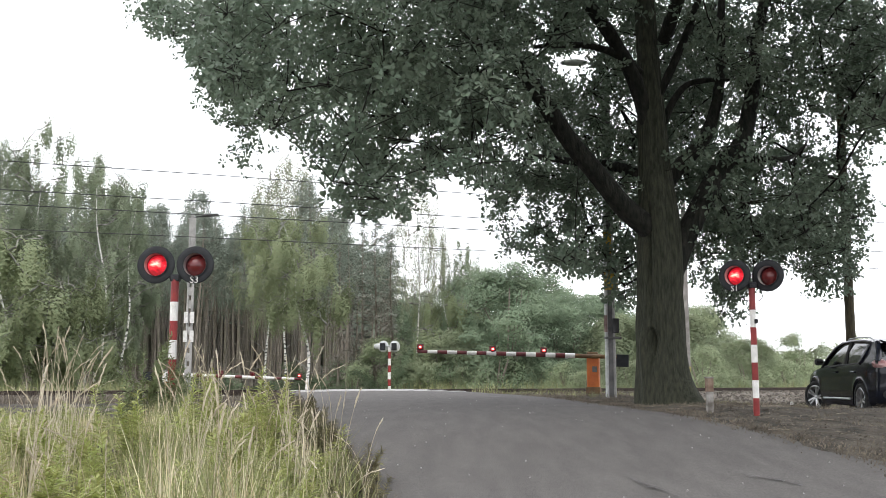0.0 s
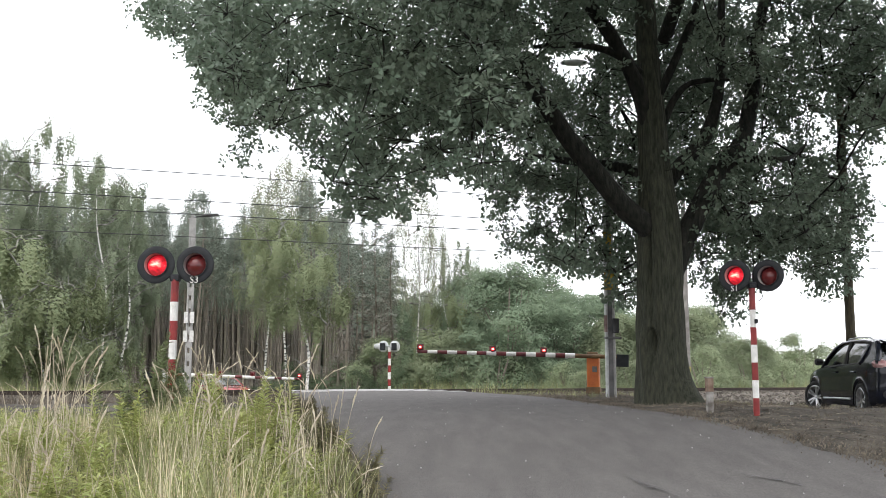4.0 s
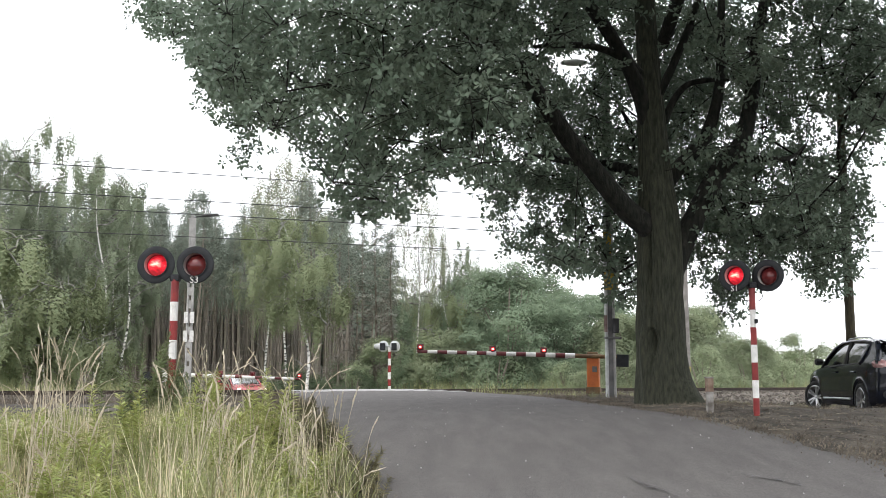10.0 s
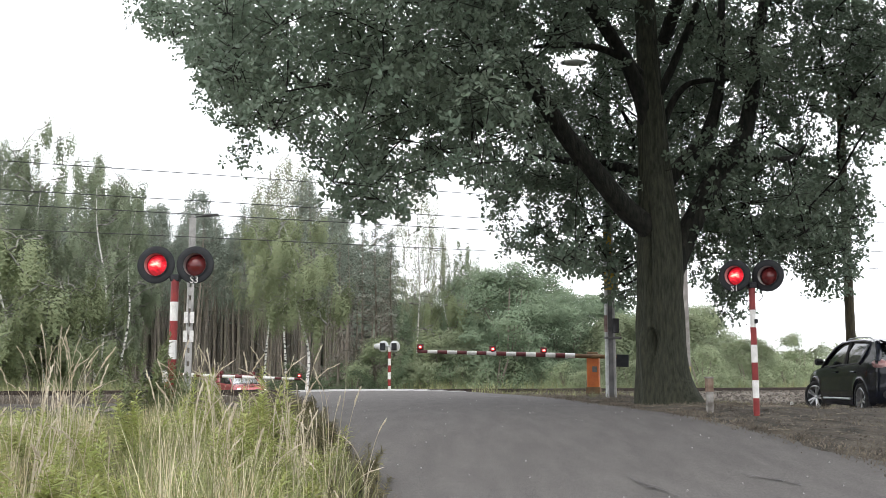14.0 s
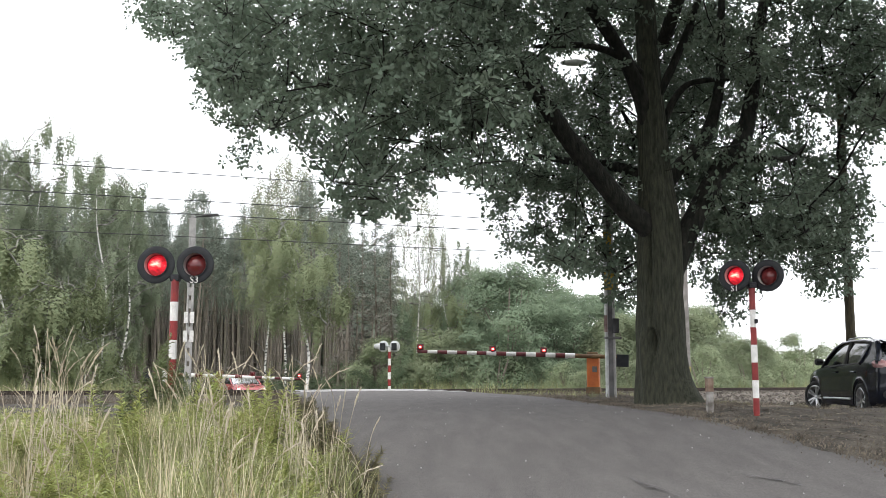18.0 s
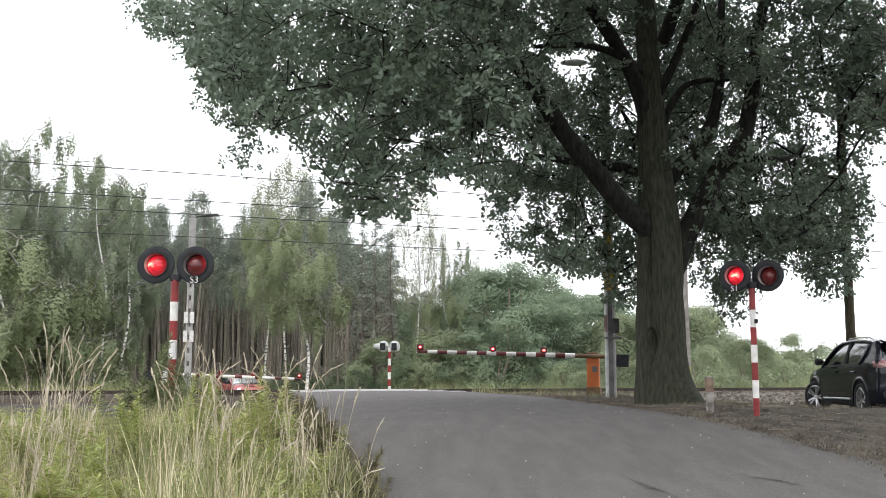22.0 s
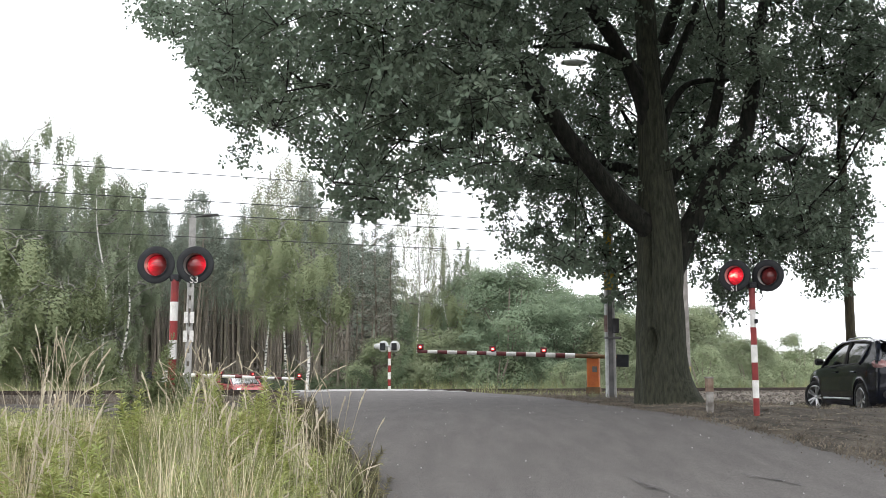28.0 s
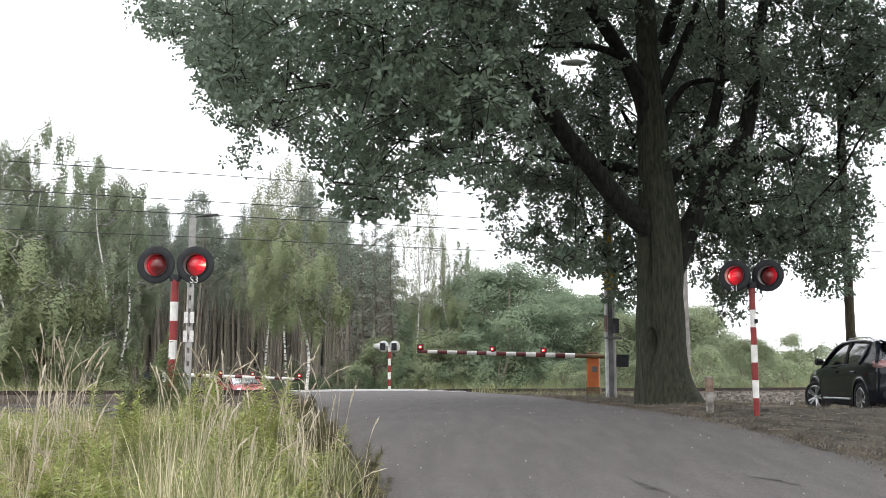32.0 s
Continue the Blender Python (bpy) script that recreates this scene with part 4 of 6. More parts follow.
def car(name, m, paint, label, rails, lit, steer):
    ob = thing(name, m, label, "car", "cars")
    secs = []
    for i in range(97):
        x = -2.12 + 4.22 * i / 96
        w, sill, sh, belt = (lerp_table([(b[0], b[k]) for b in BODY], x) for k in (1, 2, 3, 4))
        edge = sill
        for c in (-1.33, 1.27):
            if abs(x - c) < 0.375:
                edge = max(edge, 0.32 + math.sqrt(0.375 ** 2 - (x - c) ** 2))      # the wheel arches
        bulge = 0.02 if edge > sill + 0.05 else 0.0
        secs.append(mirrored([(x, 0.0, sill - 0.02), (x, w * 0.72, sill - 0.02), (x, w * 0.72, edge - 0.02), (x, w * 0.965 + bulge, edge), (x, w * 0.985 + bulge, edge + 0.05), (x, w * (1.0 if edge < sh - 0.2 else 0.99), max((sill + sh) / 2, edge + 0.07)),
                              (x, w * 0.975, max(sh - 0.06, edge + 0.08)), (x, w * 0.985, max(sh, edge + 0.09)), (x, w * 0.94, max(belt - 0.02, edge + 0.1)), (x, w * 0.86, belt + 0.004), (x, w * 0.6, belt + 0.02), (x, 0.0, belt + 0.03)]))
    body = part("body", loft(secs), paint, ob)
    glass = []
    for x, w, z in ROOF:
        low = lerp_table([(b[0], b[4]) for b in BODY], x) - 0.02
        wide = lerp_table([(b[0], b[1]) for b in BODY], x) * 0.87
        z = max(z, low + 0.02)
        f = (z - low) / 0.5
        glass.append(mirrored([(x, wide, low), (x, (wide + w) / 2 + 0.03 * f, (low + z) / 2), (x, w, z - 0.05 * f), (x, w * 0.75, z), (x, 0.0, z + 0.015)]))
    part("glasshouse", loft(glass), CARGLASS, ob, "tinted glasshouse")
    roof = []
    for x, w, z in ROOF[2:7]:
        roof.append(mirrored([(x, w + 0.012, z - 0.075), (x, w + 0.01, z - 0.03), (x, w * 0.77, z + 0.012), (x, 0.0, z + 0.026)]))
    part("roof", loft(roof), paint, ob)
    for side in (-1, 1):
        def bar(name_, pts, r, material=paint, n=8, lab=""):
            return part(name_, Geo().tube([(x, side * y, z) for x, y, z in pts], [r] * len(pts), n), material, ob, lab)
        bar("front_pillar", ((-1.05, 0.80, 0.94), (-0.7, 0.765, 1.16), (-0.35, 0.715, 1.35), (-0.05, 0.68, 1.435)), 0.035)
        bar("door_pillar", ((0.32, 0.80, 0.98), (0.36, 0.76, 1.2), (0.42, 0.69, 1.44)), 0.035, PLASTIC)
        bar("rear_pillar", ((1.2, 0.81, 1.02), (1.42, 0.75, 1.22), (1.52, 0.66, 1.42)), 0.075)
        bar("rear_pillar", ((1.95, 0.78, 1.04), (1.8, 0.69, 1.24), (1.6, 0.63, 1.41)), 0.06)
        bar("roof_edge", ((-0.3, 0.70, 1.37), (-0.05, 0.685, 1.43), (0.5, 0.675, 1.465), (1.1, 0.66, 1.45), (1.58, 0.635, 1.4)), 0.03)
        if rails:
            bar("roof_rail", ((0.0, 0.6, 1.47), (0.12, 0.6, 1.52), (0.6, 0.59, 1.54), (1.2, 0.58, 1.515), (1.32, 0.58, 1.46)), 0.013, STEEL, lab="silver roof rail")
        bar("sill_trim", ((-0.75, 0.905, 0.32), (0.75, 0.91, 0.34)), 0.02, ALLOY, lab="chrome sill strip")
        bar("belt_trim", ((-0.85, 0.82, 0.965), (0.4, 0.825, 1.0), (1.2, 0.82, 1.035)), 0.014, PLASTIC)
        for x in (-0.05, 0.95):
            part("door_handle", Geo().box((0.2, 0.03, 0.04), pose(x, side * 0.905, 0.86), 0.3), paint, ob)
        mir = part("mirror", Geo().box((0.12, 0.19, 0.14), pose(-0.72, side * 0.98, 1.06, 0, 0, side * 12), 0.3), PLASTIC, ob, "door mirror")
        part("mirror_glass", Geo().box((0.008, 0.13, 0.08), pose(-0.657, side * 0.98, 1.05, 0, 18, side * 12), 0.1), CARGLASS, mir)
        part("tail_lamp", Geo().lathe(((0.0, -1.0), (0.45, -0.85), (0.8, -0.5), (1.0, 0.0), (0.8, 0.5), (0.45, 0.85), (0.0, 1.0)), 18, pose(1.93, side * 0.72, 1.0, 0, 10, side * -40) @ Matrix.Diagonal((0.2, 0.10, 0.105, 1))), TAIL, ob, "red and clear tail lamp")
        quarter = [(1.18, side * 0.85, 1.0), (2.0, side * 0.83, 1.02), (1.68, side * 0.71, 1.42), (1.46, side * 0.72, 1.445)]
        part("quarter_panel", Geo().add(quarter + [(x, y - side * 0.03, z) for x, y, z in quarter], [(0, 1, 2, 3), (7, 6, 5, 4), (0, 4, 5, 1), (1, 5, 6, 2), (2, 6, 7, 3), (3, 7, 4, 0)]), paint, ob)
        part("head_lamp", Geo().lathe(((0.0, -1.0), (0.5, -0.85), (0.85, -0.5), (1.0, 0.0), (0.85, 0.5), (0.5, 0.85), (0.0, 1.0)), 18, pose(-1.91 if lit else -1.84, side * 0.62, 0.66, 0, 0, side * 24) @ Matrix.Diagonal((0.13, 0.2, 0.10, 1))), HEADLIGHT if lit else ALLOY, ob, "lit headlamp" if lit else "")
        for x in (-1.33, 1.27):
            part("wheel_well", Geo().lathe(((0.0, -0.24), (0.362, -0.24), (0.362, -0.03), (0.352, -0.03), (0.352, -0.23), (0.0, -0.23)), 28, pose(x, side * 0.906, 0.32, side * -90, 0, 0)), PLASTIC, ob, "dark wheel well")
            turn = steer if x < 0 else 0
            wheel = part("wheel", Geo().lathe(((0.23, -0.1), (0.24, 0.0), (0.25, 0.035), (0.275, 0.045), (0.31, 0.035), (0.325, 0.0), (0.325, -0.15), (0.3, -0.19)), 32), RUBBER, ob, "black tyre on an alloy wheel", pose(x, side * 0.87, 0.325, side * -90, 0, 0) if not turn else pose(x, side * 0.87, 0.325, 0, 0, turn) @ pose(0, 0, 0, side * -90, 0, 0))
            part("rim", Geo().lathe(((0.24, -0.12), (0.245, 0.022), (0.225, 0.03), (0.215, -0.02), (0.215, -0.12)), 32), ALLOY, wheel)
            part("brake_disc", Geo().lathe(((0.0, -0.08), (0.19, -0.08), (0.19, -0.1)), 24), BLACK, wheel)
            for k in range(10):
                part("spoke", Geo().box((0.2, 0.034, 0.03), pose(0, 0, 0, 0, 0, k // 2 * 72 + (11 if k % 2 else -11)) @ pose(0.13, 0, 0.012, 0, -6, 0), 0.2), ALLOY, wheel)
            part("hub", Geo().lathe(((0.0, 0.02), (0.04, 0.016), (0.05, -0.03)), 14), ALLOY, wheel)
    part("rear_window", Geo().box((0.012, 1.12, 0.36), pose(1.87, 0, 1.22, 0, -34, 0), 0.2), CARGLASS, ob)
    part("rear_bumper", Geo().box((0.16, 1.5, 0.16), pose(2.06, 0, 0.45), 0.3), PLASTIC, ob)
    part("front_bumper", Geo().box((0.14, 1.3, 0.2), pose(-2.08, 0, 0.38), 0.3), paint if lit else PLASTIC, ob)
    part("grille", Geo().box((0.05, 0.7, 0.1), pose(-2.12, 0, 0.55, 0, -10, 0), 0.2), BLACK, ob)
    part("spoiler", Geo().box((0.26, 1.15, 0.035), pose(1.68, 0, 1.44, 0, 10, 0), 0.3), paint, ob)
    for x, z in ((2.12, 0.78), (-2.16, 0.42)):
        plate = part("number_plate", Geo().box((0.015, 0.5, 0.11), pose(x, 0, z), 0.1), WHITE, ob, "white plate with a dark bar")
        part("plate_bar", Geo().box((0.018, 0.36, 0.05), pose(x + (0.003 if x > 0 else -0.003), 0, z), 0.1), BLACK, plate)
    part("windscreen", Geo().add([(-1.04, -0.72, 0.985), (-1.04, 0.72, 0.985), (-0.38, 0.64, 1.385), (-0.38, -0.64, 1.385), (-1.1, 0, 1.0), (-0.42, 0, 1.405)], [(0, 4, 5, 3), (4, 1, 2, 5)]), WINDSCREEN, ob, "windscreen mirroring the white sky")
    return ob


pz = height(8.9, 21.4)
parked = car("parked_car", pose(9.82, 21.65, -0.34, 0, 0, -91) @ Matrix.Diagonal((1.0, 1.05, 1.11, 1)), CARBLACK, "black hatchback with silver roof rails parked on bare soil", True, False, 26)
red_car = car("waiting_car", pose(-30, 66, -1.25, 0, 0, 110) @ Matrix.Diagonal((1, 1, 0.9, 1)), CARRED, "red hatchback with lit headlamps behind the far barrier", False, True, 0)


# ---- the old oak ----
OAK = (4.45, 19.4)
OAKZ = height(*OAK) - 0.05
oak = thing("oak_tree", pose(OAK[0], OAK[1], OAKZ), "broad old oak with dark green leaves and a thick trunk", "tree")
rng = np.random.default_rng(5)


def rough_trunk(points, radii, n=26, flare=True):
    g = Geo().tube(points, radii, n)
    out = []
    for k, (x, y, z) in enumerate(g.v):
        i, j = divmod(k, n)
        if i >= len(points):
            break
        c = Vector(points[i])
        d = Vector((x, y, z)) - c
        a = math.atan2(d.y, d.x)
        bump = 0.018 * math.sin(a * 7 + z * 0.6 + 3 * noise.noise((a, z * 0.9, 2))) + 0.012 * math.sin(a * 13 - z * 0.9 + 3 * noise.noise((a * 2, z * 1.7, 6))) + 0.05 * noise.noise((math.cos(a) * 3, math.sin(a) * 3, z * 1.6)) + 0.12 * noise.noise((math.cos(a) * 1.4, math.sin(a) * 1.4, z * 0.45))
        if flare:
            bump -= 0.42 * math.exp(-((a + 2.25) / 0.3) ** 2 - ((z - 1.40) / (0.09 if z > 1.4 else 0.34)) ** 2)
            bump -= (0.14 + 0.16 * max(0.0, 1 - abs(z - 1.25) / 0.5)) * math.exp(-((a + 2.25) / (0.2 + 0.10 * max(0.0, 1.3 - z))) ** 2) * min(1.0, max(0.0, (1.55 - z) / 0.2))
            bump -= (0.2 * math.exp(-((a + 2.2 + 0.06 * (z - 1.5)) / 0.16) ** 2) + 0.16 * math.exp(-((a + 2.62) / 0.36) ** 4)) * min(1.0, max(0.0, (z - 1.3) / 0.3)) * max(0.0, min(1.0, (4.6 - z) / 1.5))
            bump += max(0.0, 0.6 - z) * (0.30 * (0.5 + 0.5 * math.sin(a * 5 + 0.7)) * (0.25 if abs(a) > 2.2 else 1.0) + 0.35 * max(0.0, math.cos(a + 0.35)) ** 2)
        out.append(tuple(c + d * (1 + bump)))
    g.v[:len(out)] = out
    return g


def resample(points, radii, step=0.25):
    """A smooth run of points through the given ones."""
    pts, rad = [Vector(p) for p in points], list(radii)
    out, ro = [], []
    for i in range(len(pts) - 1):
        p0, p1, p2, p3 = pts[max(i - 1, 0)], pts[i], pts[i + 1], pts[min(i + 2, len(pts) - 1)]
        n = max(1, round((p2 - p1).length / step))
        for k in range(n):
            t = k / n
            out.append(0.5 * ((2 * p1) + (p2 - p0) * t + (2 * p0 - 5 * p1 + 4 * p2 - p3) * t * t + (3 * p1 - p0 - 3 * p2 + p3) * t ** 3))
            ro.append(rad[i] + (rad[i + 1] - rad[i]) * t)
    return out + [pts[-1]], ro + [rad[-1]]


TRUNK = (((0.10, 0, -0.25), (0.08, 0, 0.2), (0.03, 0, 0.8), (0.0, 0, 1.6), (0.0, 0, 3.0), (0.0, 0, 3.9), (-0.04, 0.05, 5.2), (-0.1, 0.1, 7.0), (-0.1, 0.2, 9.0), (0.1, 0.3, 11.5), (0.0, 0.2, 14.0)),
         (0.70, 0.60, 0.52, 0.49, 0.47, 0.43, 0.31, 0.25, 0.19, 0.12, 0.04))
OAK_LIMBS = (
    (((-0.2, -0.1, 3.6), (-0.75, -0.2, 4.05), (-1.3, -0.35, 4.7), (-1.9, -0.5, 5.4), (-2.6, -0.7, 6.4), (-3.1, -0.9, 7.0), (-3.6, -1.0, 7.4), (-5.0, -1.3, 8.0), (-7.0, -1.6, 8.6)), (0.25, 0.23, 0.2, 0.185, 0.16, 0.14, 0.12, 0.09, 0.05)),
    (((-0.12, 0.0, 5.7), (-0.4, -0.05, 6.7), (-0.8, -0.1, 7.5), (-1.35, -0.2, 8.3), (-2.2, -0.5, 9.3), (-3.4, -0.9, 10.6)), (0.18, 0.17, 0.15, 0.13, 0.09, 0.05)),
    (((0.22, 0.05, 2.7), (0.5, 0.05, 3.35), (0.9, 0.1, 4.1), (1.36, 0.15, 4.9), (1.85, 0.2, 5.5), (2.15, 0.3, 6.65), (2.4, 0.4, 8.2), (3.0, 0.6, 10.0)), (0.28, 0.24, 0.22, 0.2, 0.18, 0.15, 0.12, 0.05)),
    (((0.1, 0.15, 4.2), (0.3, 0.2, 4.7), (0.8, 0.35, 5.25), (1.2, 0.45, 5.75), (1.55, 0.6, 6.9), (1.7, 0.8, 8.6), (1.9, 1.0, 10.0)), (0.19, 0.17, 0.15, 0.13, 0.11, 0.08, 0.04)),
    (((1.5, 0.2, 5.05), (2.0, 0.1, 5.12), (2.6, 0.1, 5.1), (3.1, 0.6, 5.3), (3.6, 1.2, 5.7)), (0.1, 0.085, 0.06, 0.035, 0.02)),
    (((-2.2, -0.4, 5.8), (-3.0, 0.5, 6.0), (-4.0, 1.0, 6.2), (-5.4, 0.6, 6.6), (-6.8, -0.4, 7.0)), (0.03, 0.028, 0.025, 0.02, 0.012)),
    (((0.0, 0.3, 4.6), (-0.5, 1.4, 5.2), (-1.4, 2.6, 5.6), (-2.4, 3.6, 6.0)), (0.14, 0.12, 0.09, 0.05)),
    (((0.2, -0.1, 7.6), (0.5, -1.4, 8.8), (0.8, -3.0, 9.6), (1.2, -4.6, 10.4)), (0.15, 0.13, 0.1, 0.05)),
    (((-0.3, -0.05, 6.9), (-0.8, -0.1, 7.3), (-1.4, -0.2, 7.45), (-2.1, -0.4, 7.4), (-2.6, -0.6, 7.3)), (0.1, 0.085, 0.07, 0.06, 0.03)),
    (((0.05, 0.05, 6.4), (0.3, 0.0, 6.9), (0.75, 0.0, 7.9), (0.95, -0.1, 8.5), (1.6, -0.2, 10.0)), (0.1, 0.09, 0.08, 0.07, 0.03)),
    (((0.2, 0.1, 5.9), (0.4, 0.1, 6.35), (0.7, 0.1, 6.7), (1.1, 0.0, 6.78), (1.55, -0.1, 6.75)), (0.08, 0.075, 0.065, 0.055, 0.03)),
)
pts, rad = resample(*TRUNK, step=0.12)
trunk = part("trunk", rough_trunk(pts, rad, 84), BARK, oak, "thick furrowed grey-brown trunk")
wood_nodes = [tuple(p) for p in pts[44::4]]
# limbs take the darker bark, with the shade under the leaves painted in
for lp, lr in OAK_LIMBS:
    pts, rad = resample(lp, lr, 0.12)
    part("limb", rough_trunk(pts, rad, 18, False), SHADEBARK, oak)
    wood_nodes += [tuple(p) for p in pts[3::3]]

# lower edge of the crown: metres beside the trunk, metres above the eye's foot
DRIP = ((-11.4, 9.0), (-11.1, 8.25), (-10.8, 7.5), (-10.1, 7.35), (-9.6, 6.75), (-9.3, 6.0), (-8.95, 5.0), (-8.65, 4.5), (-8.35, 4.85), (-8.15, 5.45), (-7.75, 5.5), (-7.3, 4.85), (-6.75, 4.3), (-6.4, 3.65), (-6.0, 3.35), (-5.5, 3.45), (-5.0, 3.7),
        (-4.75, 4.15), (-4.3, 4.5), (-3.95, 4.75), (-3.75, 4.2), (-3.45, 3.55), (-3.1, 2.95), (-2.5, 2.7), (-1.9, 2.6), (-1.35, 2.5), (-1.0, 2.4), (-0.85, 1.75), (-0.65, 1.6), (-0.45, 2.1), (0.45, 2.8), (0.8, 2.5), (1.05, 2.3), (1.2, 1.6), (1.3, 1.25), (1.6, 1.3), (1.75, 1.8), (1.9, 2.5),
        (2.5, 2.75), (2.9, 2.4), (3.2, 2.05), (3.8, 2.05), (4.1, 2.6), (4.3, 3.6), (4.55, 5.0), (4.9, 5.6), (5.3, 5.9))


def against_trunk(x, y, z):
    """A point of the crown as it stands against the trunk's plane."""
    k = OAK[1] / (OAK[1] + y)
    return (x + OAK[0]) * k - OAK[0], (z + OAKZ - 0.72) * k + 0.72


boughs, tips, owner = [], [], []
tries = 0
while len(boughs) < 1020 and tries < 400000:
    tries += 1
    x, y, z = rng.uniform(-11.6, 9.0), rng.uniform(-6.5, 5.5), rng.uniform(1.2, 13.5)
    px, pz = against_trunk(x, y, z)
    low = pz - lerp_table(DRIP, px)
    if low < 0.15 or (px < -7 and pz > 8.6 + 0.6 * (px + 11)):
        continue
    if ((x + 1.2) / 10.6) ** 2 + (y / 6.5) ** 2 + ((z - 6.5) / 7.6) ** 2 > 1.0 and px > -6:
        continue
    if px > -3.4 and pz < 8.8 and y < 0.6 and (y < -2.6 or rng.random() < (0.93 if -0.6 < px < 1.2 and pz < 6.3 else 0.84 if px < -0.6 and pz < 6.3 else 0.73 if px < 0.2 else 0.82)):
        continue                                                              # bare underside round the limbs
    if (px > 2.5 and y < -2.5) or (px < -3.2 and y > 2.6):
        continue
    if -0.75 < px < 0.7 and y < -0.2 and pz < 9.0:
        continue
    if pz > 8.9 and rng.random() < 0.6:
        continue
    if abs(px + 1.7) < 0.5 and abs(pz - 7.06) < 0.34 and y < 4.3:
        continue
    thin = lerp_table(((-11, 0.1), (-9.5, 0.05), (-9.0, -0.3), (-8.4, -0.3), (-7.9, 0.08), (-6.5, 0.03), (-4.2, -0.1), (-3.4, -0.22), (0.2, -0.32), (1.5, -0.22), (4.5, -0.3)), px) - (0.2 if low < 0.7 and px < 1.5 else 0.0)
    if noise.noise((px * 0.9, y * 0.5, pz * 0.9)) + 0.5 * noise.noise((px * 0.4, y * 0.3, pz * 0.4)) < thin:
        continue
    if any((x - a) ** 2 + (y - b) ** 2 + 2.5 * (z - c) ** 2 < (0.3 if px < -3.4 else 0.2) for a, b, c in boughs):
        continue
    fresh = []
    for k in range(13 if -7.2 < px < -3.2 and pz > 5 else 10):
        q = np.array((x, y, z)) + rng.normal(size=3) * np.array([0.42, 0.42, 0.2])
        a, b = against_trunk(*q)
        if b > lerp_table(DRIP, a) + (0.2 if a < -3.4 else 0.08) and noise.noise((a * 1.9, q[1] * 0.16, b * 1.9 + 40)) + 0.4 * noise.noise((a * 4, q[1] * 0.3, b * 4)) < 0.46 - 0.08 * (a > -3.4) + 0.2 * (-6.9 < a < -3.2 and b > 6.2) - 0.2 * (-6.9 < a < -3.2 and b < 5.6) and not (abs(a + 1.7) < 0.42 and abs(b - 7.06) < 0.28):
            fresh.append(tuple(q))
    if len(fresh) > 3:
        boughs.append((x, y, z))
        tips += fresh
        owner += [len(boughs) - 1] * len(fresh)
inner = len(boughs)
while len(boughs) < inner + 470:                                                      # unseen boughs overhead, towards the road, added to shade limbs, road and soil
    x, y, z = rng.uniform(-7, 11), rng.uniform(-13.5, -2.0), rng.uniform(5.2, 14)
    px, pz = against_trunk(x, y, z)
    if pz > 9.9 - 0.9 * (px > 4.6) and ((x - 1.5) / 10.5) ** 2 + (y / 14) ** 2 + ((z - 6.5) / 8.5) ** 2 < 1:
        boughs.append((x, y, z))
        for k in range(7):
            tips.append(tuple(np.array((x, y, z)) + rng.normal(size=3) * np.array([0.5, 0.5, 0.2])))
            owner.append(len(boughs) - 1)
boughs, tips, owner = np.array(boughs), np.array(tips), np.array(owner)
wood = grow(wood_nodes, boughs[:inner], (0, 0, 3.5), 0.0075, 0.05, rng)
wood = (wood[0], wood[1], wood[2] * 0.7, wood[3] * 0.7)
over = grow([p for p in wood_nodes if p[2] > 8.7], boughs[inner:], (0, 0, 9.0), 0.011, 0.05, rng)
twigs = (boughs[owner], tips, np.full(len(tips), 0.008), np.full(len(tips), 0.004))
p0, p1, r0, r1 = (np.concatenate(q) for q in zip(wood, over, twigs))
inside = []
for q in (p0 + p1) / 2:
    a, b = against_trunk(*q)
    inside.append(b > lerp_table(DRIP, a) - 0.02)
p0, p1, r0, r1 = p0[inside], p1[inside], r0[inside], r1[inside]
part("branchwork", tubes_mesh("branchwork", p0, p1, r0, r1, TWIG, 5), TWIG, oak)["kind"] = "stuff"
sector = np.clip(((tips[:, 0] + 11.6) / 3.4).astype(int), 0, 5)
crowns = []
for k in range(6):
    c = np.repeat(tips[sector == k], 5, axis=0)
    way = np.repeat((tips - boughs[owner])[sector == k], 5, axis=0)
    c = c + rng.normal(size=c.shape) * np.array([0.15, 0.15, 0.1])
    axis = way * 1.6 + np.array([0.0, 0.0, 0.35]) + rng.normal(size=c.shape) * 0.35
    crowns.append(part("crown", rosettes_mesh("crown", c, axis, 5, 0.115, OAKLEAF, rng), OAKLEAF, oak, "mass of lobed dark green leaves"))


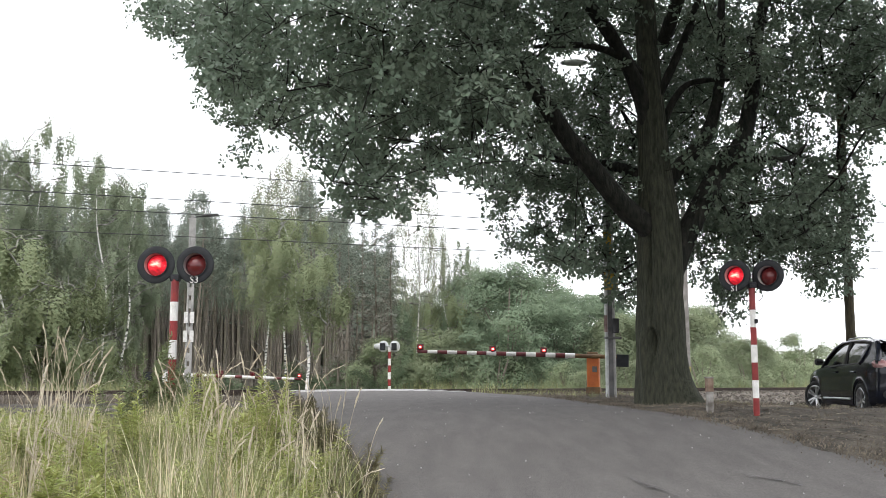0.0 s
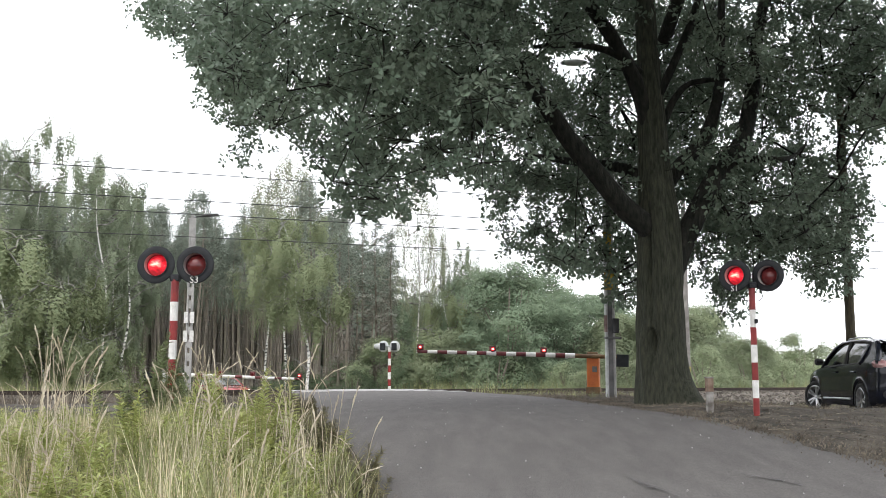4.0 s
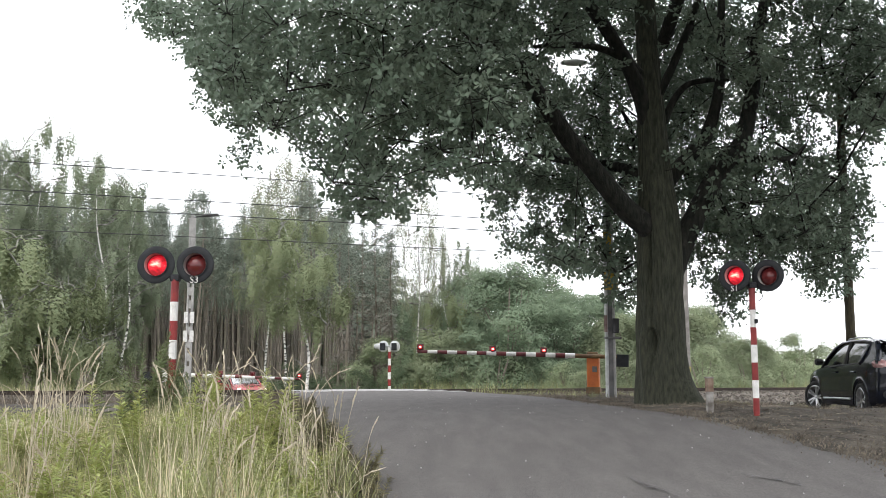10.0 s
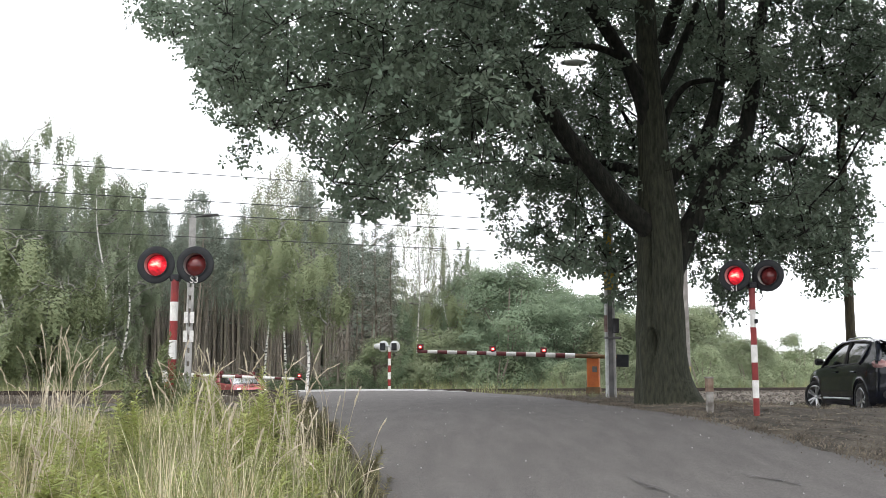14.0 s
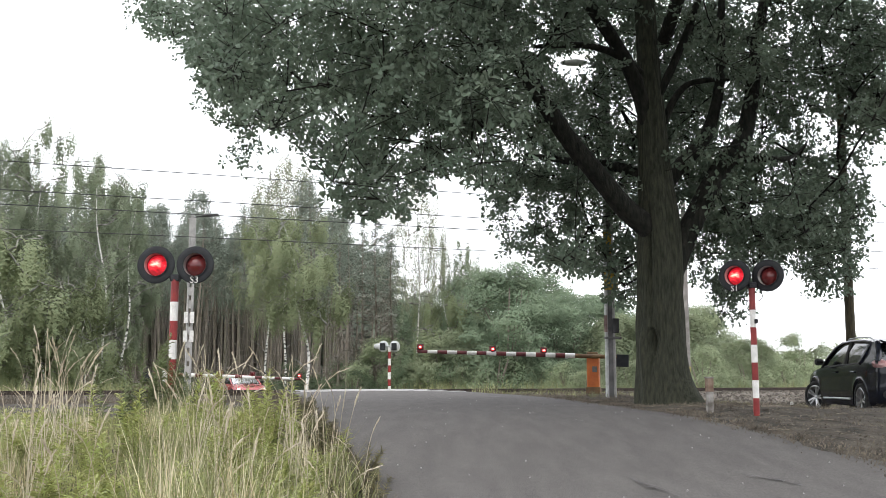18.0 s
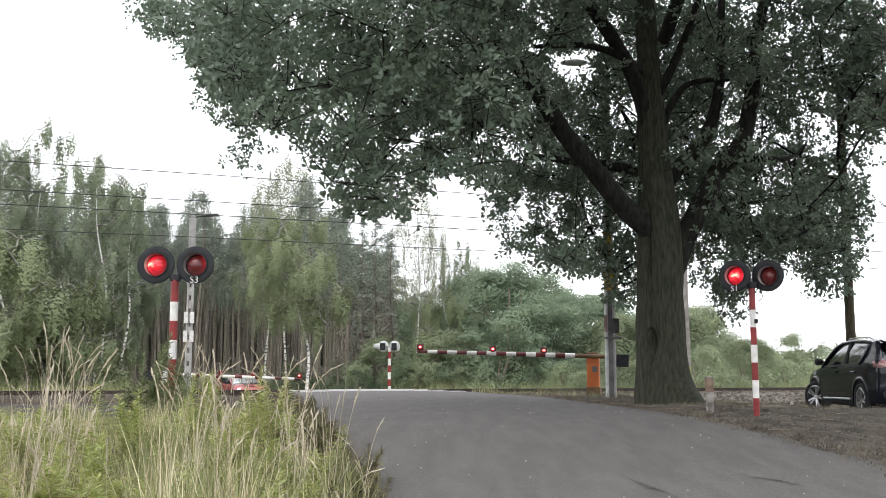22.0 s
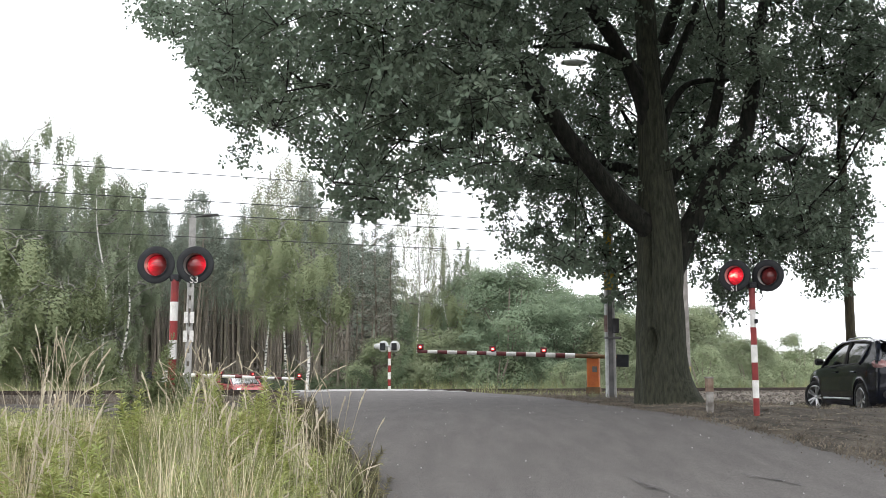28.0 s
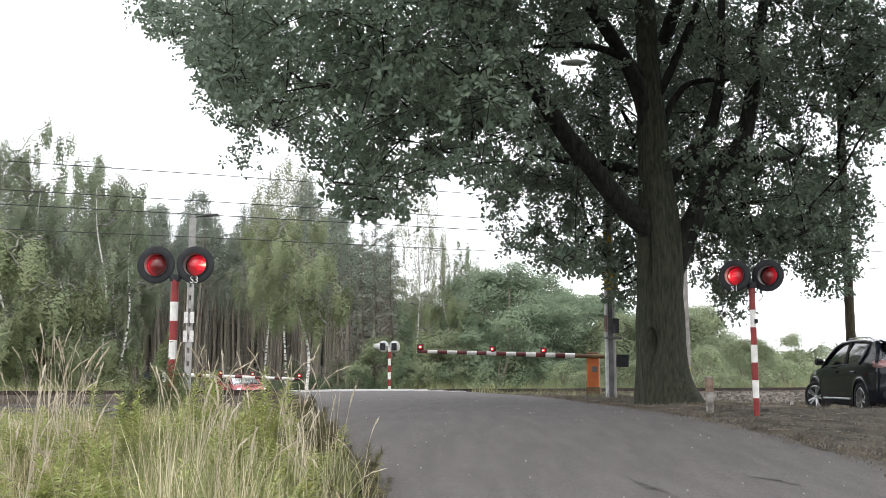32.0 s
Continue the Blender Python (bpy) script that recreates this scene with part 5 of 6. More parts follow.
# ---- other trees: built once each, then copied ----
def birch(name, h, width, low, tips_n, per, leaf, size, seed, label, lean=0.0, droop=0.5, trunk_r=0.1, bunch=8, limbs=4):
    per, size = round(per * 1.6), size * 0.97
    ob = thing(name, pose(0, 0, 0), label, "tree", "trees")
    r = np.random.default_rng(seed)
    n = 14
    pts = [(lean * (i / n) ** 1.5 + 0.12 * math.sin(i * 0.9 + seed), 0.1 * math.sin(i * 0.7 + seed), h * 0.97 * i / n - 0.3) for i in range(n + 1)]
    pts, rad = resample(pts, [trunk_r * (1 - 0.93 * i / n) for i in range(n + 1)], 0.3)
    part("trunk", Geo().tube(pts, rad, 10), BIRCHBARK, ob, "white birch trunk with black patches")
    for k in range(limbs if h > 8 else 0):
        f, a, ln = r.uniform(0.2, 0.75), r.uniform(0, 6.28), r.uniform(0.9, 1.8)
        q = pts[int(f * (len(pts) - 1))]
        lp, lr = resample([(q[0], q[1], q[2]), (q[0] + 0.5 * ln * math.cos(a), q[1] + 0.5 * ln * math.sin(a), q[2] + 0.35 * ln), (q[0] + ln * math.cos(a), q[1] + ln * math.sin(a), q[2] + 0.55 * ln)], (0.036, 0.026, 0.012), 0.3)
        part("limb", Geo().tube(lp, lr, 6), PALETWIG, ob, "pale bare limb")
    t, plume = [], []
    while len(t) < tips_n:
        z = r.uniform(low, 1.0)
        f = (z - low) / (1 - low)
        w = width / 2 * (math.sin(math.pi * min(1, 0.12 + f * 0.81)) ** 0.65) * (1 + 0.45 * noise.noise((seed * 1.7, 0.3, z * h * 0.7)))
        a = r.uniform(0, 2 * math.pi)
        q = w * math.sqrt(r.uniform(0.1, 1))
        for k in range(bunch):
            t.append(np.array((lean * z ** 1.5 + q * math.cos(a), q * math.sin(a), z * h)) + r.normal(size=3) * np.array([0.34, 0.34, 0.26]) * (1.0 if f < 0.8 else 0.6))
            plume.append((lean * z ** 1.5 + q * math.cos(a), q * math.sin(a), z * h - 0.25))
    t = np.array(t)
    a0, a1, b0, b1 = grow([tuple(p) for p in pts[6:]], t + np.array([0, 0, 0.25]), (0, 0, h * low), 0.008, 0.1, r)
    part("branchwork", tubes_mesh("branchwork", a0, a1, b0, b1, PALETWIG, 4), PALETWIG, ob)["kind"] = "stuff"
    c = np.repeat(t, per, axis=0)
    k = len(c)
    drop = r.uniform(0, 1, size=(k, 1)) * droop * 2.2
    ang = np.repeat(r.normal(size=(len(t), 2)) * 0.12, per, axis=0)
    off = np.concatenate([r.normal(size=(k, 2)) * (0.13 - 0.06 * drop / (droop * 2.2)) + ang, r.normal(size=(k, 1)) * 0.14 - drop], axis=1)
    stem = np.stack([lean * (np.clip(c[:, 2], 0, None) / h) ** 1.5, np.zeros(k), c[:, 2] - 0.9], 1)
    heart = np.repeat(np.array(plume), per, axis=0)
    face = (c + off - heart) * np.array([1.0, 1.0, 0.8]) + 0.12 * (c - stem) + np.array([0.0, 0.0, 0.12])
    part("crown", leaves_mesh("crown", c + off, size, leaf, r, LEAF_RHOMB, 0.9, 0.45, out=face, calm=0.88), leaf, ob, "hanging small-leaved foliage")
    return ob


def pine(seed, h, r0, low):
    ob = thing("pine_tree", pose(0, 0, 0), "tall slim pine with a bare trunk and dark crown", "tree", "pine wood")
    r = np.random.default_rng(seed)
    n = 10
    pts = [(0.1 * math.sin(i * 0.6 + seed), 0.1 * math.cos(i * 0.5 + seed), h * i / n - 0.3) for i in range(n + 1)]
    pts, rad = resample(pts, [r0 * (1 - 0.85 * i / n) for i in range(n + 1)], 0.5)
    part("trunk", Geo().tube(pts, rad, 8), PINEBARK, ob, "bare grey-brown pine trunk")
    t = []
    for i in range(75):
        z = r.uniform(low, 1.0)
        w = 1.5 * (1.06 - ((z - low) / (1 - low)) ** 1.5) * r.uniform(0.2, 1)
        a = r.uniform(0, 2 * math.pi)
        t.append((w * math.cos(a), w * math.sin(a), z * h))
    for i in range(14):
        z, a = r.uniform(low * 0.45, low), r.uniform(0, 2 * math.pi)
        t.append((0.9 * math.cos(a), 0.9 * math.sin(a), z * h))
    t = np.array(t)
    a0, a1, b0, b1 = grow([tuple(p) for p in pts[4:]], t, (0, 0, h * low * 0.5), 0.009, 0.05, r)
    part("branchwork", tubes_mesh("branchwork", a0, a1, b0, b1, PINEBARK, 4), PINEBARK, ob)["kind"] = "stuff"
    c = np.repeat(t[:75], 46, axis=0)
    off = r.normal(size=(len(c), 3)) * np.array([0.3, 0.3, 0.17])
    face = off + np.array([0.0, 0.0, 0.1]) + 0.15 * np.stack([c[:, 0], c[:, 1], 0 * c[:, 0]], 1)
    part("crown", leaves_mesh("crown", c + off, 0.2, NEEDLE, r, LEAF_SLIM, 0.3, out=face, calm=0.9), NEEDLE, ob, "dark green needle crown")
    return ob


def spruce(seed, h, width):
    """A lean conifer with sparse boughs, dead and brown below, dark needles above."""
    ob = thing("spruce_tree", pose(0, 0, 0), "lean dark spruce with dead brown lower branches", "tree", "trees")
    r = np.random.default_rng(seed)
    pts, rad = resample([(0.06 * math.sin(i + seed), 0.0, h * i / 8 - 0.3) for i in range(9)], [0.11 * (1 - 0.9 * i / 8) for i in range(9)], 0.5)
    part("trunk", Geo().tube(pts, rad, 8), PINEBARK, ob, "slim grey-brown trunk")
    p0, p1, live, dead = [], [], [], []
    for i in range(int(7.5 * h)):
        z = h * (0.14 + 0.85 * (i + r.uniform(-1, 1)) / (7.5 * h))
        f = z / h
        a, ln = r.uniform(0, 6.28), width / 2 * max(0.05, 1.03 - f) ** 0.6 * r.uniform(0.3, 1.15)
        rise = ln * r.uniform(-0.25, 0.15) + 0.35 * ln * max(0.0, f - 0.5)
        tip = np.array((ln * math.cos(a), ln * math.sin(a), rise))
        p0.append((0, 0, z))
        p1.append(tip + np.array((0, 0, z)))
        if f < 0.45 and r.random() < 0.45:
            continue
        for q in range(int(9 * ln) + 3):
            g = r.uniform(0.3, 1.05)
            (live if f > 0.56 + 0.12 * r.normal() else dead).append(tip * g + np.array((0, 0, z)))
    part("branchwork", tubes_mesh("branchwork", p0, p1, np.full(len(p0), 0.022), np.full(len(p0), 0.006), PINEBARK, 4), PINEBARK, ob)["kind"] = "stuff"
    for name, spots, leaf, n, lab in (("crown", live, NEEDLE, 10, "dark needle boughs"), ("dead_twigwork", dead, DUN, 6, "dead brown lower boughs")):
        c = np.repeat(np.array(spots), n, axis=0)
        off = r.normal(size=c.shape) * np.array([0.17, 0.17, 0.09])
        part(name, leaves_mesh(name, c + off, 0.17, leaf, r, LEAF_SLIM, 0.3, out=off + np.array([0, 0, 0.12]), calm=0.75), leaf, ob, lab)
    return ob


def shrub(name, seed, h, width, tips_n, per, leaf, size, label, open_=0.0, flat=(0.26, 0.26, 0.15)):
    per, size = round(per * 1.35), size * 1.2
    ob = thing(name, pose(0, 0, 0), label, "shrub", "shrubs")
    r = np.random.default_rng(seed)
    stems, nodes = Geo(), []
    for k in range(5):
        a = r.uniform(0, 2 * math.pi)
        q = r.uniform(0.1, 0.3) * width
        pts, rad = resample([(0.1 * math.cos(a), 0.1 * math.sin(a), -0.2), (q * 0.5 * math.cos(a), q * 0.5 * math.sin(a), h * 0.35), (q * math.cos(a), q * math.sin(a), h * 0.8)], (0.06, 0.045, 0.015), 0.4)
        part("stem", Geo().tube(pts, rad, 7), PINEBARK, ob)
        nodes += [tuple(p) for p in pts]
    t = []
    while len(t) < tips_n:
        z = r.uniform(0.06, 1.0)
        w = width / 2 * (0.55 + 0.6 * math.sin(math.pi * min(1, z * 0.9 + 0.05)) - 0.5 * z ** 3)
        a, q = r.uniform(0, 2 * math.pi), math.sqrt(r.uniform(0.1, 1))
        w *= 1 + 0.55 * noise.noise((math.cos(a) * 1.6 + seed, math.sin(a) * 1.6, z * 2.5))
        x, y = w * q * math.cos(a), w * q * math.sin(a)
        if noise.noise((x * 0.8 + seed * 2.7, y * 0.8, z * h * 0.8)) < -0.04 + open_:
            continue
        t.append((x, y, z * h))
    t = np.array(t)
    a0, a1, b0, b1 = grow(nodes, t, (0, 0, 0), 0.007, 0.1, r)
    part("branchwork", tubes_mesh("branchwork", a0, a1, b0, b1, PINEBARK, 3), PINEBARK, ob)["kind"] = "stuff"
    c = np.repeat(t, per, axis=0)
    off = r.normal(size=(len(c), 3)) * np.array(flat)
    face = off * np.array([1.0, 1.0, 1.5]) + np.array([0.0, 0.0, 0.1]) + 0.12 * (c - np.array([0, 0, h * 0.45]))
    part("crown", leaves_mesh("crown", c + off, size * 1.08, leaf, r, LEAF_RHOMB, 1.1, out=face, calm=0.82), leaf, ob, "dense leafy crown")
    return ob


def first(ob, x, y, turn=0.0):
    ob.matrix_basis = pose(x, y, height(x, y) - 0.1, 0, 0, turn)
    return ob


def again(ob, x, y, turn=0.0, scale=1.0, tall=1.0, label=""):
    o = copy_thing(ob, pose(x, y, height(x, y) - 0.1, 0, 0, turn))
    o.scale = (scale, scale, scale * tall)
    if label:
        o["label"] = label
    return o


b_full = first(birch("birch_tree", 13.6, 4.8, 0.22, 580, 64, BIRCHLEAF, 0.118, 1, "tall leafy birch at the edge of the wood", 0.3, 0.45, 0.075, limbs=0), -25.2, 50)
b_full.scale = (0.95, 0.95, 1.03)
again(b_full, -23.5, 46, 140, 0.92)
again(b_full, -20.9, 45.5, 250, 0.72)
again(b_full, -22.4, 49, 30, 0.98)
again(b_full, -18.9, 52, 70, 0.92, 1.05)
b_lean = first(birch("birch_tree", 12.4, 4.0, 0.5, 120, 60, BIRCHLEAF, 0.105, 2, "slender birch with a leaning white trunk", -1.1, 0.45, 0.085, bunch=4, limbs=11), -15.95, 45.5)
b_thin = first(birch("birch_tree", 12.2, 2.6, 0.55, 60, 52, BIRCHLEAF, 0.11, 3, "slim straight birch with a sparse crown", 0.35, 0.4, 0.072, bunch=3), -15.9, 47.5)
again(b_full, -17.2, 50, 200, 0.85, 1.0)
again(b_lean, -21.6, 48, 200, 1.05, 1.13)
again(b_lean, -22.6, 50, 60, 1.0, 1.15)
first(birch("weeping_birch", 8.9, 4.8, 0.42, 290, 72, PALELEAF, 0.108, 4, "light green weeping birch beside the crossing", -1.3, 0.55, 0.085, bunch=6), -6.1, 44)
b_young = first(birch("young_birch", 5.4, 3.4, 0.1, 160, 68, PALELEAF, 0.106, 5, "young light green birch", 0.1, 0.5, 0.06), -17.6, 42)
again(b_young, -20.4, 41.5, 130, 1.12)
again(b_young, -19.4, 43, 80, 1.3)
again(b_young, -18.7, 40.5, 200, 1.5)
again(b_young, -16.4, 43.5, 310, 1.1)
again(b_young, 0.1, 47.5, 40, 0.92, 1.15)
again(b_young, 1.3, 48.5, 170, 0.8, 1.2)
b_dry = first(birch("birch_tree", 16.2, 4.4, 0.4, 280, 34, DRYLEAF, 0.1, 6, "tall thin birch with sparse drying foliage", 0.2, 0.6, 0.085, bunch=1), -10.0, 60)
again(b_dry, -1.3, 50, 90, 0.7, 1.12)
again(b_dry, -0.5, 53, 250, 0.6, 1.0)
for x, y, t, sc in ((0.9, 52, 20, 0.76), (1.7, 54, 140, 0.72), (0.3, 55, 260, 0.74), (1.4, 50.5, 75, 0.62)):
    again(b_thin, x, y, t, sc, 1.0)
again(b_dry, -11.2, 61, 120, 0.95, 1.0)

rng = np.random.default_rng(21)
pines = [pine(31, 13.5, 0.11, 0.62), pine(32, 12.6, 0.10, 0.58), pine(33, 14.0, 0.115, 0.66)]
spots = []
while len(spots) < 150:
    y = rng.uniform(56, 92)
    x = rng.uniform(-0.50 * y, -0.03 * y)
    if all((x - a) ** 2 + (y - b) ** 2 > 1.7 for a, b in spots) and not (y < 58 and x > -0.16 * y) and not (x > -0.1 * y and len(spots) % 3):
        spots.append((x, y))
for i, (x, y) in enumerate(spots):
    k = pines[i % 3]
    if i < 3:
        first(k, x, y, rng.uniform(0, 360))
    else:
        again(k, x, y, rng.uniform(0, 360), rng.uniform(0.85, 1.06), rng.uniform(0.95, 1.05) * (1 + 0.006 * (y - 60)) * (0.8 if x > -0.1 * y else 1.0))

spruces = [spruce(61, 10.4, 2.6), spruce(62, 9.4, 2.2)]
first(spruces[0], -3.7, 52)
first(spruces[1], -2.75, 50.5)
for k, x, y, t, sc in ((0, -4.5, 53, 80, 0.98), (1, -5.2, 52, 200, 0.98), (0, -5.9, 54, 300, 0.94), (1, -3.2, 55, 150, 1.06)):
    again(spruces[k], x, y, t, sc)

s_green = first(shrub("shrub", 41, 4.2, 4.4, 250, 80, SHRUBLEAF, 0.1, "dense green shrub beyond the track"), 9.4, 50)
s_locust = first(shrub("locust_tree", 42, 6.8, 5.0, 270, 88, LOCUSTLEAF, 0.1, "bluish green locust thicket beyond the track", 0.1, (0.42, 0.42, 0.13)), 3.1, 47)
# darker copy of the shrub leaf: the wood's shade is in the colour
SHADELEAF = mat("shaded_bush_leaf", (0.125, 0.165, 0.10), (0.205, 0.25, 0.155), scale=0.5, rough=0.8, spec=0.12, island=0.1, translucent=0.3, obj_random=0.15)
s_shade = first(shrub("shrub", 45, 2.4, 2.6, 110, 56, SHADELEAF, 0.08, "low green bush at the wood's edge, shade put into its leaf colour", 0.05), -1.6, 47)
s_low = first(shrub("shrub", 44, 2.3, 2.6, 110, 56, SHRUBLEAF, 0.08, "low green bush beyond the track", 0.05), 9.6, 43)
s_open = first(shrub("shrub", 43, 4.2, 4.6, 150, 44, SHRUBLEAF, 0.10, "thin open shrub beyond the track", 0.2), 22.5, 60)
for x, y, t, sc, ta in ((0.2, 46, 30, 0.8, 1.0), (5.6, 43, 80, 0.42, 0.9), (7.6, 44, 130, 0.55, 0.95), (9.2, 48, 200, 1.0, 1.0), (-3.2, 51, 20, 0.8, 1.0), (11.2, 50, 250, 0.9, 1.0), (13.4, 56, 10, 1.15, 1.05),
                        (15.8, 60, 100, 1.25, 1.1), (17.6, 54, 160, 0.8, 1.0), (19.6, 62, 220, 0.85, 1.0), (12.2, 45, 290, 0.55, 1.0), (15.0, 47, 330, 0.5, 1.0), (18.0, 50, 70, 0.42, 1.0), (20.6, 52, 15, 0.4, 1.0),
                        (-9.0, 55, 140, 0.55, 0.9), (-6.4, 57, 50, 0.6, 0.9), (-12.5, 56, 20, 0.45, 0.9), (-4.4, 47, 120, 0.45, 0.8), (24.5, 64, 60, 0.5, 0.8), (29, 66, 90, 0.6, 0.8), (-15, 54, 60, 0.5, 0.9), (33, 70, 200, 0.8, 0.8), (-20.5, 58, 40, 0.38, 0.8), (-18, 60, 160, 0.42, 0.8), (-16.6, 57.5, 280, 0.36, 0.7), (-13.8, 59, 10, 0.4, 0.8), (-11.4, 57.5, 90, 0.36, 0.7), (-8.0, 59.5, 200, 0.45, 0.8), (-3.4, 56, 310, 0.45, 0.9), (-22.8, 57, 120, 0.5, 0.9), (-5.2, 60.5, 170, 0.5, 0.9)):
    # small bushes left of the oak get the leaf with painted-in shade
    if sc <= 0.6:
        again(s_shade if x < 4.5 else s_low, x, y, t, sc * 1.8, ta)
    else:
        again(s_green, x, y, t, sc, ta)
for x, y, t, sc, ta in ((6.2, 48.5, 90, 0.72, 1.0), (1.4, 47.5, 250, 0.62, 1.0), (6.9, 53, 90, 0.9, 1.0), (1.6, 52, 160, 0.98, 1.0), (9.4, 56, 220, 0.9, 0.98), (8.2, 51, 130, 0.82, 1.0), (5.6, 55, 20, 1.08, 1.0), (11.8, 55, 70, 0.75, 1.0), (3.2, 58, 300, 1.05, 1.0), (-1.4, 60, 40, 1.0, 1.0)):
    again(s_locust, x, y, t, sc, ta)
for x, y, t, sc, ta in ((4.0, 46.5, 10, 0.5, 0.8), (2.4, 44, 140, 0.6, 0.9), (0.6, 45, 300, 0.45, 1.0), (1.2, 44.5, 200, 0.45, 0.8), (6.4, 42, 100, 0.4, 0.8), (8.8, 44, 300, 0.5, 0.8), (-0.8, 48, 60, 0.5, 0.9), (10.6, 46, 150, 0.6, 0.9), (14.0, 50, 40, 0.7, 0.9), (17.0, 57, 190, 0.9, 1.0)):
    again(s_shade if x < 3.0 else s_low, x, y, t, sc * 1.8, ta)
again(s_open, 24.8, 58, 120, 0.9)
again(s_open, 20.2, 56, 220, 0.7)

# far woods that close the view behind the trunks
c = []
for i in range(3200):
    y = rng.uniform(94, 112)
    x = rng.uniform(-0.62 * y, 0.10 * y)
    c.append((x, y, rng.uniform(-1.2, 13.2 if x < -8 else 6.0)))
c = np.repeat(np.array(c), 14, axis=0)
c += rng.normal(size=c.shape) * np.array([0.8, 0.8, 0.5])
for lab, n, y0, y1, r in (("slim pine trunks deep in the wood", 420, 84, 100, 0.12), ("crowd of dark trunks closing the wood", 1900, 92, 122, 0.17)):
    p = np.stack([rng.uniform(-74, -9, n), rng.uniform(y0, y1, n), np.full(n, -1.6)], 1)
    top = p + np.stack([rng.normal(size=n) * 0.25, rng.normal(size=n) * 0.25, rng.uniform(9.5, 12.0, n)], 1)
    w = r * rng.uniform(0.7, 1.3, n)
    tagged(new("far_trunks", tubes_mesh("far_trunks", p, top, w, w * 0.55, DARKBARK, 5)), lab, "trunks", kind="stuff")
g = []
for i in range(260):
    y = rng.uniform(68, 90)
    g.append((rng.uniform(-0.5 * y, -0.04 * y), y, rng.uniform(-1.9, 0.4)))
g = np.repeat(np.array(g), 16, axis=0)
g += rng.normal(size=g.shape) * np.array([0.6, 0.6, 0.5])
tagged(new("dead_underwood", leaves_mesh("dead_underwood", g, 0.34, DUN, rng, LEAF_SLIM, 0.0, out=np.tile((0.0, -0.8, 0.6), (len(g), 1)), calm=0.8)), "dead brown twigs between the pine trunks", "woods", kind="stuff")
c = c[(c[:, 2] > 5.0) | (c[:, 0] > -14)]
tagged(new("far_woods", leaves_mesh("far_woods", c, 0.85, NEEDLE, rng, LEAF_OVAL, 0.3, out=np.tile((0.0, -0.8, 0.6), (len(c), 1)), calm=0.8)), "dark far wood behind the pines", "woods", kind="stuff")
c = []
for i in range(700):
    y = rng.uniform(95, 150)
    x = rng.uniform(0.05 * y, 0.75 * y)
    c.append((x, y, rng.uniform(-1.2, 1.6 + 1.4 * abs(noise.noise((x * 0.06, y * 0.06, 0))) * 2)))
c = np.repeat(np.array(c), 26, axis=0)
c += rng.normal(size=c.shape) * np.array([1.0, 1.0, 0.4])
tagged(new("far_hedge", leaves_mesh("far_hedge", c, 0.5, SHRUBLEAF, rng, LEAF_OVAL, 0.3, out=np.tile((0.0, -0.8, 0.6), (len(c), 1)), calm=0.8)), "distant pale green hedges and bushes", "woods", kind="stuff")


# ---- grass and herbs on the verges ----
rng = np.random.default_rng(77)


def blades(name, label, spots, h, w, material, lean=0.35, segs=3, stuff=True):
    """Curved tapering blades in one mesh."""
    n = len(spots)
    spots = np.asarray(spots, float)
    a = rng.uniform(0, 2 * np.pi, n)
    side = np.stack([np.cos(a), np.sin(a), np.zeros(n)], 1)
    b = rng.uniform(0, 2 * np.pi, n)
    fall = np.stack([np.cos(b), np.sin(b), np.zeros(n)], 1) * (rng.uniform(0.1, 1.0, (n, 1)) * lean)
    hs = (np.asarray(h) * rng.uniform(0.55, 1.25, n))[:, None]
    rows = []
    for k in range(segs + 1):
        f = k / segs
        p = spots + fall * hs * f ** 2 + np.array([0, 0, 1.0]) * hs * (f - 0.25 * np.linalg.norm(fall, axis=1, keepdims=True) * f ** 2)
        ww = w * (1 - 0.9 * f ** 1.5)
        rows += [p - side * ww, p + side * ww]
    verts = np.stack(rows, 1).reshape(-1, 3)
    m = 2 * (segs + 1)
    quad = np.array([(2 * k, 2 * k + 1, 2 * k + 3, 2 * k + 2) for k in range(segs)])
    faces = (np.arange(n)[:, None, None] * m + quad[None]).reshape(-1, 4)
    ob = new(name, fast_mesh(name, verts, faces, material, smooth=True))
    return tagged(ob, label, "grass", kind="stuff") if stuff else ob


def verge_spots(n, y0, y1, reach, gap=0.1, power=1.0):
    out = []
    while len(out) < n:
        y = y0 + (y1 - y0) * rng.uniform(0, 1) ** power
        edge = lerp_table(LEFT_EDGE, y)
        x = edge - gap - reach * rng.uniform(0, 1)
        if x > edge - 0.5 and rng.random() < 0.5:
            continue
        out.append((x, y, height(x, y) - 0.02))
    return out


def grown(spots, top=1.15, fall=0.064, cap=0.78):
    """Heights of the sward: lower away from the tripod and towards the ditch, in uneven patches."""
    out = []
    for x, y, z in spots:
        h = max(0.16, min(cap, top - fall * y))
        if x < -0.32 * y:
            h *= 0.55
        out.append(h * (0.72 + 0.75 * noise.noise((x * 1.1, y * 1.1, 3)) + 0.25 * noise.noise((x * 4, y * 4, 8))))
    return np.maximum(np.array(out), 0.08)


def bundles(n, per, spread, y0, y1, reach):
    out = []
    for x, y, z in verge_spots(n, y0, y1, reach, 0.35):
        for k in range(int(per * rng.uniform(0.4, 1.5))):
            a, b = x + rng.normal() * spread, y + rng.normal() * spread
            out.append((a, b, height(a, b) - 0.02))
    return out


